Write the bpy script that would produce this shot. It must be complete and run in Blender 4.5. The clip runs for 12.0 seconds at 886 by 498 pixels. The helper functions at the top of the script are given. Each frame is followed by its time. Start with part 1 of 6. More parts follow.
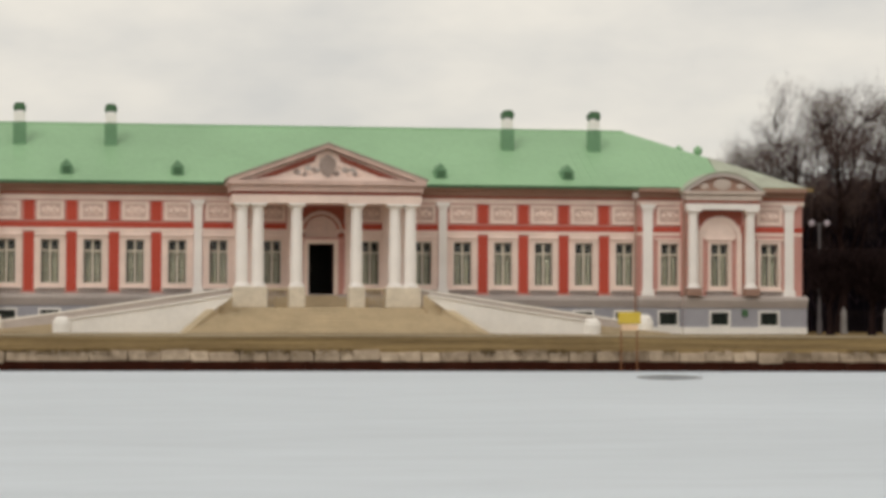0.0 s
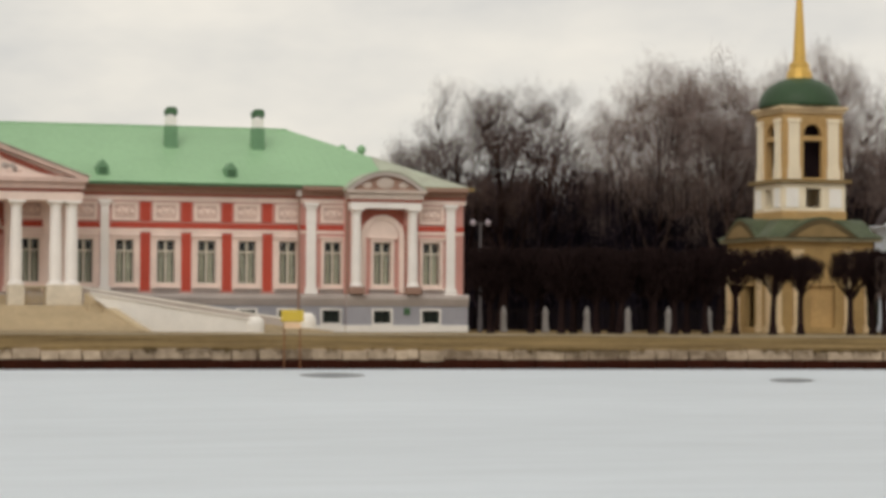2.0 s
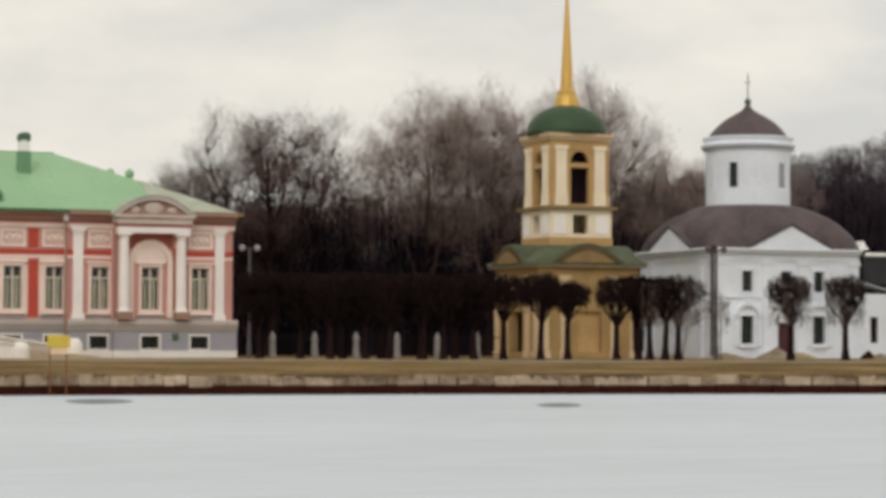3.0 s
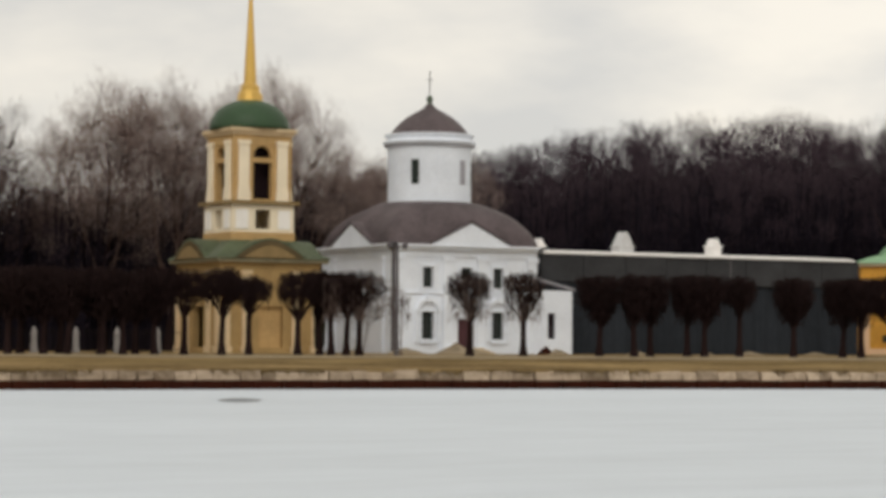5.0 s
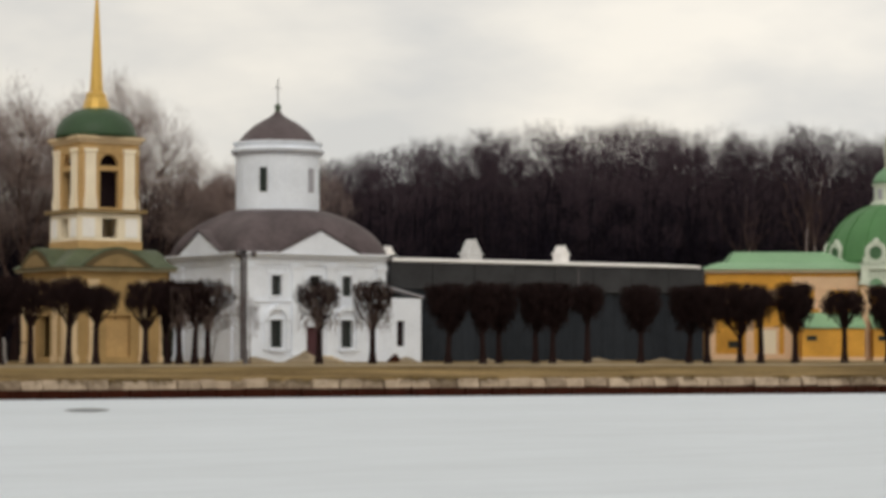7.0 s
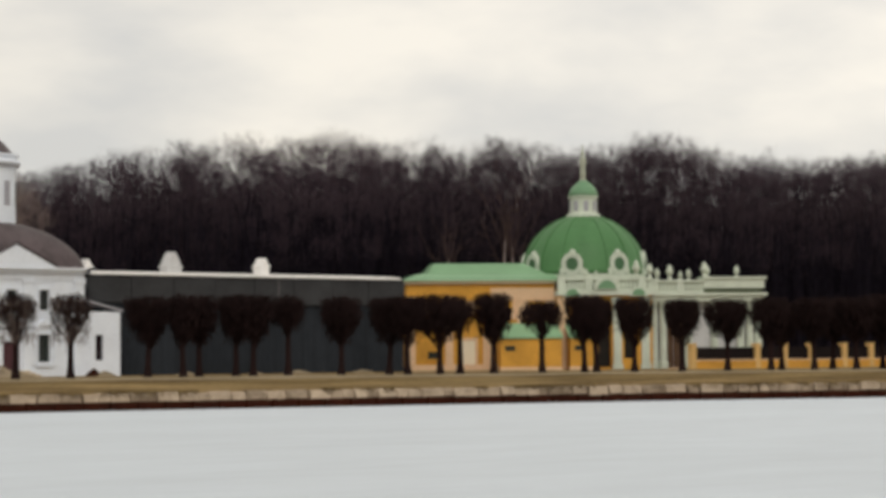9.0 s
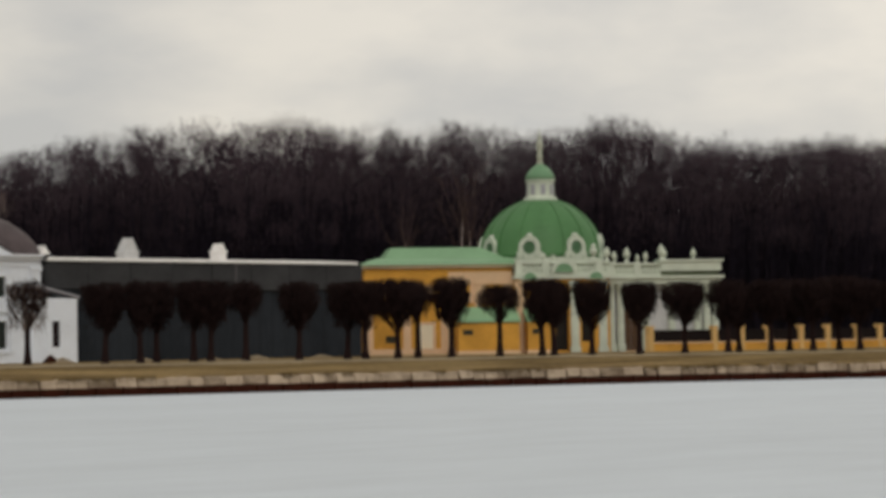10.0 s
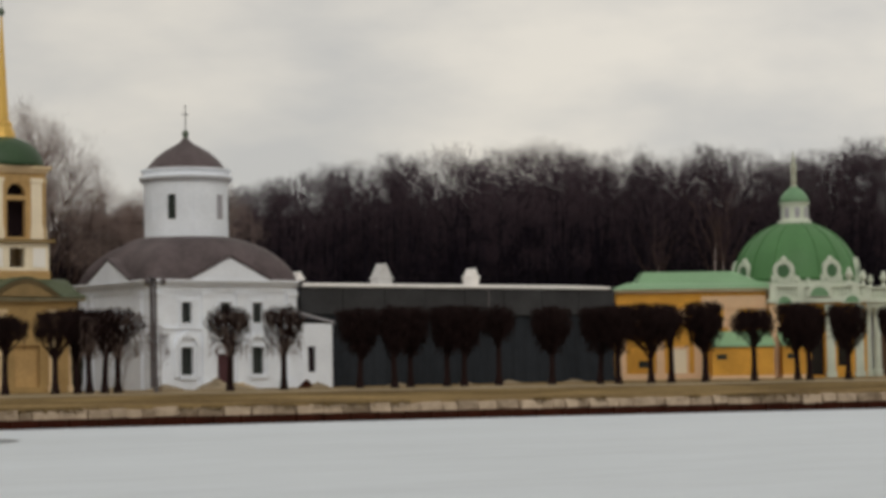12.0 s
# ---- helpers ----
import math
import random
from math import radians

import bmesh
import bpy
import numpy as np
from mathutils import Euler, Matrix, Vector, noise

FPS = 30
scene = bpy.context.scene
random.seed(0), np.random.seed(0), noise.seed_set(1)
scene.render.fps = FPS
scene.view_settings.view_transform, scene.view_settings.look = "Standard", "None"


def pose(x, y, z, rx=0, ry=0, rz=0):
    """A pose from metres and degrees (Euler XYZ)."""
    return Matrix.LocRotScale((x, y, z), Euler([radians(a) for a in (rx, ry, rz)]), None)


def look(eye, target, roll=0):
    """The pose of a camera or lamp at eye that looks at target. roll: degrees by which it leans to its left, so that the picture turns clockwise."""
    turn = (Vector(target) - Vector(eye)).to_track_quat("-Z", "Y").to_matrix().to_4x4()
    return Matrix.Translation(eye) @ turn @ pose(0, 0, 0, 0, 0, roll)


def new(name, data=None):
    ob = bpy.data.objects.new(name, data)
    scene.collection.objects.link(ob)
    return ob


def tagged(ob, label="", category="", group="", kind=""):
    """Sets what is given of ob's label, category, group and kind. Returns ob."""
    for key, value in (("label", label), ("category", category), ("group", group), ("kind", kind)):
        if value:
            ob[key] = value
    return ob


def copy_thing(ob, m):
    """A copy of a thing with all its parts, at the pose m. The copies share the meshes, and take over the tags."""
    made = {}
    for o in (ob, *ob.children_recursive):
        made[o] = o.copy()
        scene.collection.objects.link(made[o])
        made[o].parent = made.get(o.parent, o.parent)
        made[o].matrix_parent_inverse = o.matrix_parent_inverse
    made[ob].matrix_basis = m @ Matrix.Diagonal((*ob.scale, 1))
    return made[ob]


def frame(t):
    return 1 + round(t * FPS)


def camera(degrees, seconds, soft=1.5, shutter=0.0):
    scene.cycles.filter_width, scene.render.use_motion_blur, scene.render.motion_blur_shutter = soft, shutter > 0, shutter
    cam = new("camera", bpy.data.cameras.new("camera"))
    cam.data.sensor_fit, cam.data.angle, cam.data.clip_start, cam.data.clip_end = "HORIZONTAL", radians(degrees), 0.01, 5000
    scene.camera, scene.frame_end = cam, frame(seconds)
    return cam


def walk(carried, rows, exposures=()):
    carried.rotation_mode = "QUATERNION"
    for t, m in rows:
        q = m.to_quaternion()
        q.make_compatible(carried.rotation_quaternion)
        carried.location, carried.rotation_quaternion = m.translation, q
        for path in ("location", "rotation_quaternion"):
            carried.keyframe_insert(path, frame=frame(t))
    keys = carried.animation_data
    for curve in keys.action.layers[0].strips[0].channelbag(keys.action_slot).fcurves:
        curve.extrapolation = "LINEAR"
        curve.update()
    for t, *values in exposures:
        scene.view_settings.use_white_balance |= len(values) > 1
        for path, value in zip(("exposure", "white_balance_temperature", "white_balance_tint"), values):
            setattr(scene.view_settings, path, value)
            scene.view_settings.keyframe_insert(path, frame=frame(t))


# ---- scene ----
cam = camera(21.14, 12.0, soft=4.0)
EYE = (0.0, 0.0, 2.4)
# seconds, heading to the east of north, tilt up, lean
TURN = (
    (0, 8, 1.696, 0.213),
    (0.5, 9.379, 1.677, 0.315),
    (1, 10.785, 1.755, 0.377),
    (1.5, 13.3, 1.715, 0.218),
    (2, 16.113, 1.681, 0.269),
    (2.5, 19.282, 1.661, 0.173),
    (3, 21.672, 2.317, 0.229),
    (3.5, 24.322, 2.909, 0.337),
    (3.7, 25.182, 2.888, 0.164),
    (5.3, 29.88, 2.055, 0.393),
    (5.5, 30.119, 1.913, 0.328),
    (6, 30.659, 1.997, 0.179),
    (6.5, 31.57, 2.143, 0.114),
    (7, 32.991, 2.44, 0.012),
    (7.5, 34.364, 2.64, -0.105),
    (7.7, 35.293, 2.641, -0.464),
    (9.3, 40.846, 2.627, -0.37),
    (9.5, 41.103, 2.54, -0.368),
    (10, 41.247, 2.308, -0.913),
    (10.5, 41.724, 2.274, -0.83),
    (11, 40.7, 2.153, -1.22),
    (11.5, 38.408, 2.361, -1.182),
    (12, 35.169, 3.002, -0.937),
)
walk(cam, [(t, pose(*EYE, 90 + up, 0, -head) @ pose(0, 0, 0, 0, 0, lean)) for t, head, up, lean in TURN],
     exposures=[(0, 0.0), (3.5, 0.08), (7.5, 0.07), (9.3, 0.05), (9.5, -0.25), (12, -0.27)])

# ---- sky and sun ----
world = bpy.data.worlds.new("overcast_sky")
scene.world = world
world.use_nodes = True
nt = world.node_tree
nt.nodes.clear()


def node(tree, kind, **values):
    n = tree.nodes.new(kind)
    for k, v in values.items():
        n.inputs[k].default_value = v
    return n


sky = nt.nodes.new("ShaderNodeTexSky")
sky.sky_type = "NISHITA"
sky.sun_disc = False
sky.sun_elevation, sky.sun_rotation = radians(40), radians(214)
tc = nt.nodes.new("ShaderNodeTexCoord")
flat = nt.nodes.new("ShaderNodeMapping")
flat.inputs["Scale"].default_value = (5.0, 5.0, 12.0)
nt.links.new(tc.outputs["Generated"], flat.inputs["Vector"])
cl = node(nt, "ShaderNodeTexNoise", Scale=1.6, Detail=5.0, Roughness=0.52)
nt.links.new(flat.outputs["Vector"], cl.inputs["Vector"])
ramp = nt.nodes.new("ShaderNodeValToRGB")
ramp.color_ramp.elements[0].position, ramp.color_ramp.elements[0].color = 0.30, (0.62, 0.615, 0.61, 1)
ramp.color_ramp.elements[1].position, ramp.color_ramp.elements[1].color = 0.66, (0.88, 0.835, 0.765, 1)
nt.links.new(cl.outputs["Fac"], ramp.inputs["Fac"])
veil = nt.nodes.new("ShaderNodeMix")
veil.data_type = "RGBA"
veil.inputs["Factor"].default_value = 0.94
dim = nt.nodes.new("ShaderNodeVectorMath")
dim.operation = "SCALE"
dim.inputs["Scale"].default_value = 0.1
nt.links.new(sky.outputs["Color"], dim.inputs[0])
nt.links.new(dim.outputs["Vector"], veil.inputs["A"])
nt.links.new(ramp.outputs["Color"], veil.inputs["B"])
sep = nt.nodes.new("ShaderNodeSeparateXYZ")
nt.links.new(tc.outputs["Generated"], sep.inputs["Vector"])
east = nt.nodes.new("ShaderNodeMapRange")
east.interpolation_type = "SMOOTHSTEP"
for k, v in (("From Min", 0.35), ("From Max", 0.85), ("To Min", 0.0), ("To Max", 1.0)):
    east.inputs[k].default_value = v
nt.links.new(sep.outputs["X"], east.inputs["Value"])
glow = nt.nodes.new("ShaderNodeMix")
glow.data_type = "RGBA"
glow.inputs["A"].default_value = (1.0, 0.985, 0.95, 1)
glow.inputs["B"].default_value = (1.13, 1.11, 1.07, 1)
nt.links.new(east.outputs["Result"], glow.inputs["Factor"])
lit = nt.nodes.new("ShaderNodeVectorMath")
lit.operation = "MULTIPLY"
nt.links.new(veil.outputs["Result"], lit.inputs[0])
nt.links.new(glow.outputs["Result"], lit.inputs[1])
bg = node(nt, "ShaderNodeBackground", Strength=1.0)
nt.links.new(lit.outputs["Vector"], bg.inputs["Color"])
out = nt.nodes.new("ShaderNodeOutputWorld")
nt.links.new(bg.outputs["Background"], out.inputs["Surface"])

lamp = bpy.data.lights.new("sun", "SUN")
lamp.energy, lamp.angle, lamp.color = 0.8, radians(25), (1.0, 0.95, 0.88)
sun = new("sun", lamp)
sun.matrix_world = look((-60, -40, 180), (60, 140, 0))


# ---- materials ----
def mat(name, colour, rough=0.8, vary=0.22, big=0.35, fine=6.0, bump=0.15, metal=0.0, tint=None, stretch=(1, 1, 1), island=0.0, piece=0.0, spec=0.25):
    """A surface with stains at the scale of metres, grain at the scale of centimetres and fine relief."""
    m = bpy.data.materials.new(name)
    m.use_nodes = True
    t = m.node_tree
    b = t.nodes["Principled BSDF"]
    b.inputs["Roughness"].default_value = rough
    b.inputs["Metallic"].default_value = metal
    b.inputs["Specular IOR Level"].default_value = spec if not metal else 0.5
    g = t.nodes.new("ShaderNodeNewGeometry")
    mp = t.nodes.new("ShaderNodeMapping")
    mp.inputs["Scale"].default_value = stretch
    t.links.new(g.outputs["Position"], mp.inputs["Vector"])
    n1 = node(t, "ShaderNodeTexNoise", Scale=big, Detail=4.0, Roughness=0.6)
    n2 = node(t, "ShaderNodeTexNoise", Scale=fine, Detail=3.0, Roughness=0.6)
    for n in (n1, n2):
        t.links.new(mp.outputs["Vector"], n.inputs["Vector"])
    dark = tuple(c * (1 - vary) for c in colour) + (1,)
    light = tuple(min(1.0, c * (1 + vary * 0.7)) for c in (tint or colour)) + (1,)
    r = t.nodes.new("ShaderNodeValToRGB")
    r.color_ramp.elements[0].position, r.color_ramp.elements[0].color = 0.33, dark
    r.color_ramp.elements[1].position, r.color_ramp.elements[1].color = 0.67, light
    add = t.nodes.new("ShaderNodeMath")
    add.operation = "MULTIPLY_ADD"
    add.inputs[1].default_value = 0.4
    t.links.new(n2.outputs["Fac"], add.inputs[0])
    sc = t.nodes.new("ShaderNodeMath")
    sc.operation = "MULTIPLY"
    sc.inputs[1].default_value = 0.6
    t.links.new(n1.outputs["Fac"], sc.inputs[0])
    t.links.new(sc.outputs["Value"], add.inputs[2])
    last = add.outputs["Value"]
    if island or piece:
        mm = t.nodes.new("ShaderNodeMath")
        mm.operation = "MULTIPLY_ADD"
        mm.inputs[1].default_value = island or piece
        if island:
            t.links.new(g.outputs["Random Per Island"], mm.inputs[0])
        else:
            oi = t.nodes.new("ShaderNodeObjectInfo")
            t.links.new(oi.outputs["Random"], mm.inputs[0])
        sub = t.nodes.new("ShaderNodeMath")
        sub.operation = "SUBTRACT"
        sub.inputs[1].default_value = (island or piece) / 2
        t.links.new(last, mm.inputs[2])
        t.links.new(mm.outputs["Value"], sub.inputs[0])
        last = sub.outputs["Value"]
    t.links.new(last, r.inputs["Fac"])
    t.links.new(r.outputs["Color"], b.inputs["Base Color"])
    if bump:
        bp = node(t, "ShaderNodeBump", Strength=bump, Distance=0.05)
        t.links.new(n2.outputs["Fac"], bp.inputs["Height"])
        t.links.new(bp.outputs["Normal"], b.inputs["Normal"])
    return m


ICE = mat("ice", (0.592, 0.648, 0.703), 0.5, 0.12, 0.045, 0.6, 0.05, stretch=(0.4, 1, 1))
WET = mat("wet_ice", (0.20, 0.215, 0.23), 0.6, 0.2, 0.6, 4.0, 0.05)
GRASS = mat("dead_grass", (0.150, 0.092, 0.034), 0.95, 0.6, 0.3, 5.0, 0.6, tint=(0.225, 0.158, 0.072), stretch=(0.4, 1.0, 1.0), spec=0.05)
EARTH = mat("trodden_earth", (0.27, 0.20, 0.115), 0.95, 0.45, 0.35, 5.0, 0.5, tint=(0.33, 0.27, 0.18), stretch=(0.3, 1.0, 1.0), spec=0.05)
MOUND = mat("sand", (0.28, 0.225, 0.155), 0.95, 0.45, 1.1, 9.0, 0.8, spec=0.05)
BANK_WET = mat("wet_timber", (0.034, 0.0085, 0.004), 0.6, 0.4, 0.8, 6.0, 0.4, spec=0.05)
BANK_STONE = mat("bank_stone", (0.27, 0.20, 0.135), 0.9, 0.42, 0.3, 3.0, 0.7, tint=(0.38, 0.30, 0.22), piece=0.2, spec=0.05)
PEDESTAL = mat("weathered_limestone", (0.70, 0.62, 0.50), 0.85, 0.2, 0.7, 5.0, 0.2)
PINK = mat("pink_plaster", (0.60, 0.31, 0.27), 0.85, 0.10, 0.3, 5.0, 0.1)
BRICK = mat("dark_red_plaster", (0.36, 0.11, 0.08), 0.85, 0.15, 0.4, 5.0, 0.1)
RED = mat("red_plaster", (0.50, 0.080, 0.052), 0.85, 0.12, 0.4, 5.0, 0.1)
TRIM = mat("pale_trim", (0.86, 0.70, 0.625), 0.8, 0.14, 0.5, 7.0, 0.1)
WHITE = mat("white_column", (0.90, 0.86, 0.825), 0.75, 0.08, 0.5, 7.0, 0.1)
CORNICE = mat("brown_cornice", (0.36, 0.225, 0.175), 0.8, 0.15, 0.5, 6.0, 0.1)
PEDIMENT = mat("stained_cream_stucco", (0.60, 0.51, 0.45), 0.85, 0.2, 0.6, 6.0, 0.1)
PLINTH = mat("grey_plinth", (0.36, 0.355, 0.39), 0.85, 0.12, 0.5, 6.0, 0.1)
LEDGE = mat("grey_ledge", (0.52, 0.46, 0.43), 0.85, 0.15, 0.5, 6.0, 0.1)
STUCCO = mat("greyish_pink_stucco", (0.66, 0.49, 0.43), 0.85, 0.2, 0.6, 6.0, 0.1)
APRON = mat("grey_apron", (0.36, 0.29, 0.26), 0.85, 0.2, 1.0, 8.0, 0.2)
ROOF = mat("green_sheet_roof", (0.285, 0.475, 0.275), 0.5, 0.15, 0.11, 3.0, 0.05)
ROOF_DARK = mat("dark_green_sheet", (0.07, 0.15, 0.075), 0.5, 0.15, 0.6, 4.0, 0.05)
ROOF_MID = mat("mid_green_sheet", (0.16, 0.30, 0.17), 0.5, 0.15, 0.6, 4.0, 0.05)
ROOF_GREY = mat("weathered_sheet", (0.44, 0.43, 0.35), 0.6, 0.25, 0.6, 4.0, 0.05, tint=(0.40, 0.44, 0.34))
RAMP = mat("white_limestone", (0.90, 0.865, 0.81), 0.85, 0.10, 0.4, 5.0, 0.15)
STEP = mat("tan_stone", (0.52, 0.42, 0.28), 0.9, 0.18, 0.5, 5.0, 0.2)
BROWN = mat("brown_door", (0.10, 0.055, 0.03), 0.6, 0.25, 0.8, 6.0, 0.1)
DARKWOOD = mat("dark_door", (0.020, 0.012, 0.014), 0.5, 0.3, 0.8, 6.0, 0.1, spec=0.05)
REDDOOR = mat("maroon_door", (0.075, 0.03, 0.035), 0.6, 0.2, 0.8, 6.0, 0.1)
# near-black: the gloom of unlit rooms is put into this colour
ROOM = mat("unlit_room_black", (0.03, 0.028, 0.025), 0.9, 0.2, 0.8, 6.0, 0.0, spec=0.05)
SASH = mat("cream_sash", (0.62, 0.56, 0.46), 0.6, 0.1, 0.8, 6.0, 0.0)
CURTAIN = mat("beige_curtain", (0.66, 0.60, 0.46), 0.9, 0.2, 1.2, 6.0, 0.1)
YELLOW = mat("ochre_plaster", (0.50, 0.325, 0.14), 0.85, 0.24, 0.35, 5.0, 0.1)
GROTTO_Y = mat("orange_ochre_plaster", (0.63, 0.325, 0.055), 0.85, 0.26, 0.35, 5.0, 0.1)
PEACH = mat("peach_plaster", (0.75, 0.52, 0.33), 0.85, 0.12, 0.4, 5.0, 0.1)
CREAM = mat("cream_trim", (0.84, 0.74, 0.56), 0.8, 0.10, 0.5, 6.0, 0.1)
DOME = mat("dark_green_dome", (0.040, 0.078, 0.038), 0.5, 0.2, 0.4, 4.0, 0.05)
OLD_GREEN = mat("faded_green_sheet", (0.083, 0.102, 0.058), 0.6, 0.4, 0.5, 4.0, 0.05)
OLIVE = mat("olive_ochre_plaster", (0.25, 0.175, 0.08), 0.85, 0.2, 0.5, 5.0, 0.1)
GOLD = mat("gilding", (0.66, 0.42, 0.11), 0.35, 0.12, 0.6, 5.0, 0.03, metal=0.7)
CHURCH = mat("white_stucco", (0.80, 0.845, 0.92), 0.85, 0.14, 0.3, 5.0, 0.15)
CHURCH_ROOF = mat("brown_grey_sheet", (0.098, 0.076, 0.080), 0.6, 0.5, 0.4, 4.0, 0.05)
NET = mat("scaffold_netting", (0.027, 0.031, 0.037), 0.9, 0.3, 0.25, 4.0, 0.3, stretch=(1, 1, 0.3), spec=0.05)
TARP = mat("dark_tarpaulin", (0.050, 0.051, 0.054), 0.7, 0.3, 0.4, 4.0, 0.3, spec=0.05)
SNOW = mat("white_roof_edge", (0.84, 0.82, 0.80), 0.8, 0.08, 0.5, 5.0, 0.1)
G_DOME = mat("mid_green_dome", (0.082, 0.205, 0.078), 0.5, 0.15, 0.4, 4.0, 0.05)
G_TRIM = mat("pale_green_stone", (0.58, 0.63, 0.53), 0.85, 0.18, 0.6, 6.0, 0.2)
PIER = mat("pale_ochre_plaster", (0.66, 0.43, 0.17), 0.85, 0.2, 0.5, 5.0, 0.1)
PLAIN = mat("whitish_plaster", (0.60, 0.60, 0.60), 0.85, 0.25, 0.4, 5.0, 0.15)
G_ROOF = mat("sage_sheet_roof", (0.22, 0.38, 0.22), 0.5, 0.12, 0.3, 4.0, 0.05)
STATUE = mat("weathered_bronze", (0.10, 0.13, 0.09), 0.6, 0.3, 0.8, 6.0, 0.2)
POST = mat("white_post", (0.25, 0.235, 0.225), 0.85, 0.15, 0.8, 6.0, 0.1)
IRON = mat("dark_iron", (0.055, 0.05, 0.055), 0.6, 0.2, 0.8, 6.0, 0.0, metal=0.3)
STEEL = mat("grey_pole", (0.10, 0.09, 0.095), 0.5, 0.15, 0.8, 6.0, 0.0)
LAMPHEAD = mat("milky_lamp_head", (0.42, 0.36, 0.40), 0.4, 0.05, 1.0, 6.0, 0.0)
SIGN = mat("yellow_board", (0.60, 0.43, 0.06), 0.6, 0.08, 0.8, 6.0, 0.0)
POSTWOOD = mat("reddish_wood", (0.22, 0.10, 0.05), 0.8, 0.25, 1.0, 8.0, 0.1, spec=0.05)
BARK = mat("dark_bark", (0.018, 0.010, 0.009), 0.95, 0.35, 0.8, 7.0, 0.3, island=0.5, spec=0.05)
TWIG = mat("grey_brown_twig", (0.100, 0.067, 0.058), 0.95, 0.35, 0.2, 5.0, 0.0, island=0.5, spec=0.05)
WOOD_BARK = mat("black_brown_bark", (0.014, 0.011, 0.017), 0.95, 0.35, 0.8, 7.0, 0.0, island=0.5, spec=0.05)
WOOD_TWIG = mat("purple_brown_twig", (0.055, 0.039, 0.0475), 0.95, 0.4, 0.06, 4.0, 0.0, island=0.3, spec=0.05)
GABLE_RIM = mat("weathered_gable", (0.115, 0.085, 0.045), 0.9, 0.35, 0.8, 7.0, 0.2, spec=0.1)
LOW_CORNICE = mat("dull_cornice", (0.36, 0.33, 0.22), 0.9, 0.3, 0.8, 7.0, 0.2, spec=0.1)
LINDEN = mat("brown_black_bark", (0.020, 0.0115, 0.011), 0.95, 0.35, 0.8, 7.0, 0.2, island=0.5, spec=0.05)
DARKGLASS = mat("dark_window_glass", (0.018, 0.026, 0.021), 0.3, 0.2, 0.8, 3.0, 0.0, spec=0.25)
FENCE_IRON = mat("black_iron", (0.016, 0.012, 0.012), 0.9, 0.2, 0.8, 6.0, 0.0, spec=0.05)
LOW_TRIM = mat("faded_peach_trim", (0.65, 0.50, 0.31), 0.85, 0.18, 0.4, 5.0, 0.1)
PALE_TWIG = mat("pale_brown_twig", (0.235, 0.178, 0.160), 0.95, 0.35, 0.2, 5.0, 0.0, island=0.5, spec=0.05)
# ochre darkened for dirt and for the shade of cornice and trees
SHADED_OCHRE = mat("shaded_dirty_ochre", (0.39, 0.26, 0.11), 0.85, 0.32, 0.35, 5.0, 0.15)
GAP_DARK = mat("dark_gap_sprays", (0.024, 0.022, 0.014), 0.95, 0.35, 0.8, 7.0, 0.0, island=0.4, spec=0.05)
BIRCH = mat("pale_birch_bark", (0.42, 0.36, 0.35), 0.9, 0.35, 1.5, 5.0, 0.1, spec=0.05)

GLASS = bpy.data.materials.new("window_glass")
GLASS.use_nodes = True
gb = GLASS.node_tree.nodes["Principled BSDF"]
gb.inputs["Base Color"].default_value = (0.75, 0.80, 0.78, 1)
gb.inputs["Roughness"].default_value = 0.08
gb.inputs["IOR"].default_value = 1.22
gb.inputs["Transmission Weight"].default_value = 0.97
gb.inputs["Specular IOR Level"].default_value = 0.3


# ---- building blocks ----
def thing(name, at, label, category, group="", kind=""):
    e = new(name)
    e.location = at
    e.empty_display_size = 0.3
    return tagged(e, label, category, group, kind)


def link(name, bm, material, parent=None, label="", smooth=False):
    me = bpy.data.meshes.new(name)
    bmesh.ops.recalc_face_normals(bm, faces=bm.faces)
    bm.to_mesh(me)
    bm.free()
    me.materials.append(material)
    if smooth:
        for p in me.polygons:
            p.use_smooth = True
    ob = new(name, me)
    if parent:
        ob.parent = parent
    if label:
        ob["label"] = label
    return ob


def part(name, bm, material, parent, label="", smooth=False):
    """One mesh under a thing or a part, in the coordinates of its parent."""
    return link(name, bm, material, parent, label, smooth)


def box(bm, x0, x1, y0, y1, z0, z1):
    v = [bm.verts.new((x, y, z)) for z in (z0, z1) for x, y in ((x0, y0), (x1, y0), (x1, y1), (x0, y1))]
    for f in ((3, 2, 1, 0), (4, 5, 6, 7), (0, 1, 5, 4), (1, 2, 6, 5), (2, 3, 7, 6), (3, 0, 4, 7)):
        bm.faces.new([v[i] for i in f])
    return bm


def boxes(*rows):
    bm = bmesh.new()
    for r in rows:
        box(bm, *r)
    return bm


def soft_box(x0, x1, y0, y1, z0, z1, w=0.03):
    bm = boxes((x0, x1, y0, y1, z0, z1))
    bmesh.ops.bevel(bm, geom=bm.edges[:], offset=w, segments=1, affect="EDGES")
    return bm


def prism(bm, outline, y0, y1):
    """An outline of (x, z) drawn out from y0 to y1."""
    a = [bm.verts.new((x, y0, z)) for x, z in outline]
    b = [bm.verts.new((x, y1, z)) for x, z in outline]
    bm.faces.new(a)
    bm.faces.new(b[::-1])
    n = len(a)
    for i in range(n):
        bm.faces.new((a[i], b[i], b[(i + 1) % n], a[(i + 1) % n]))
    return bm


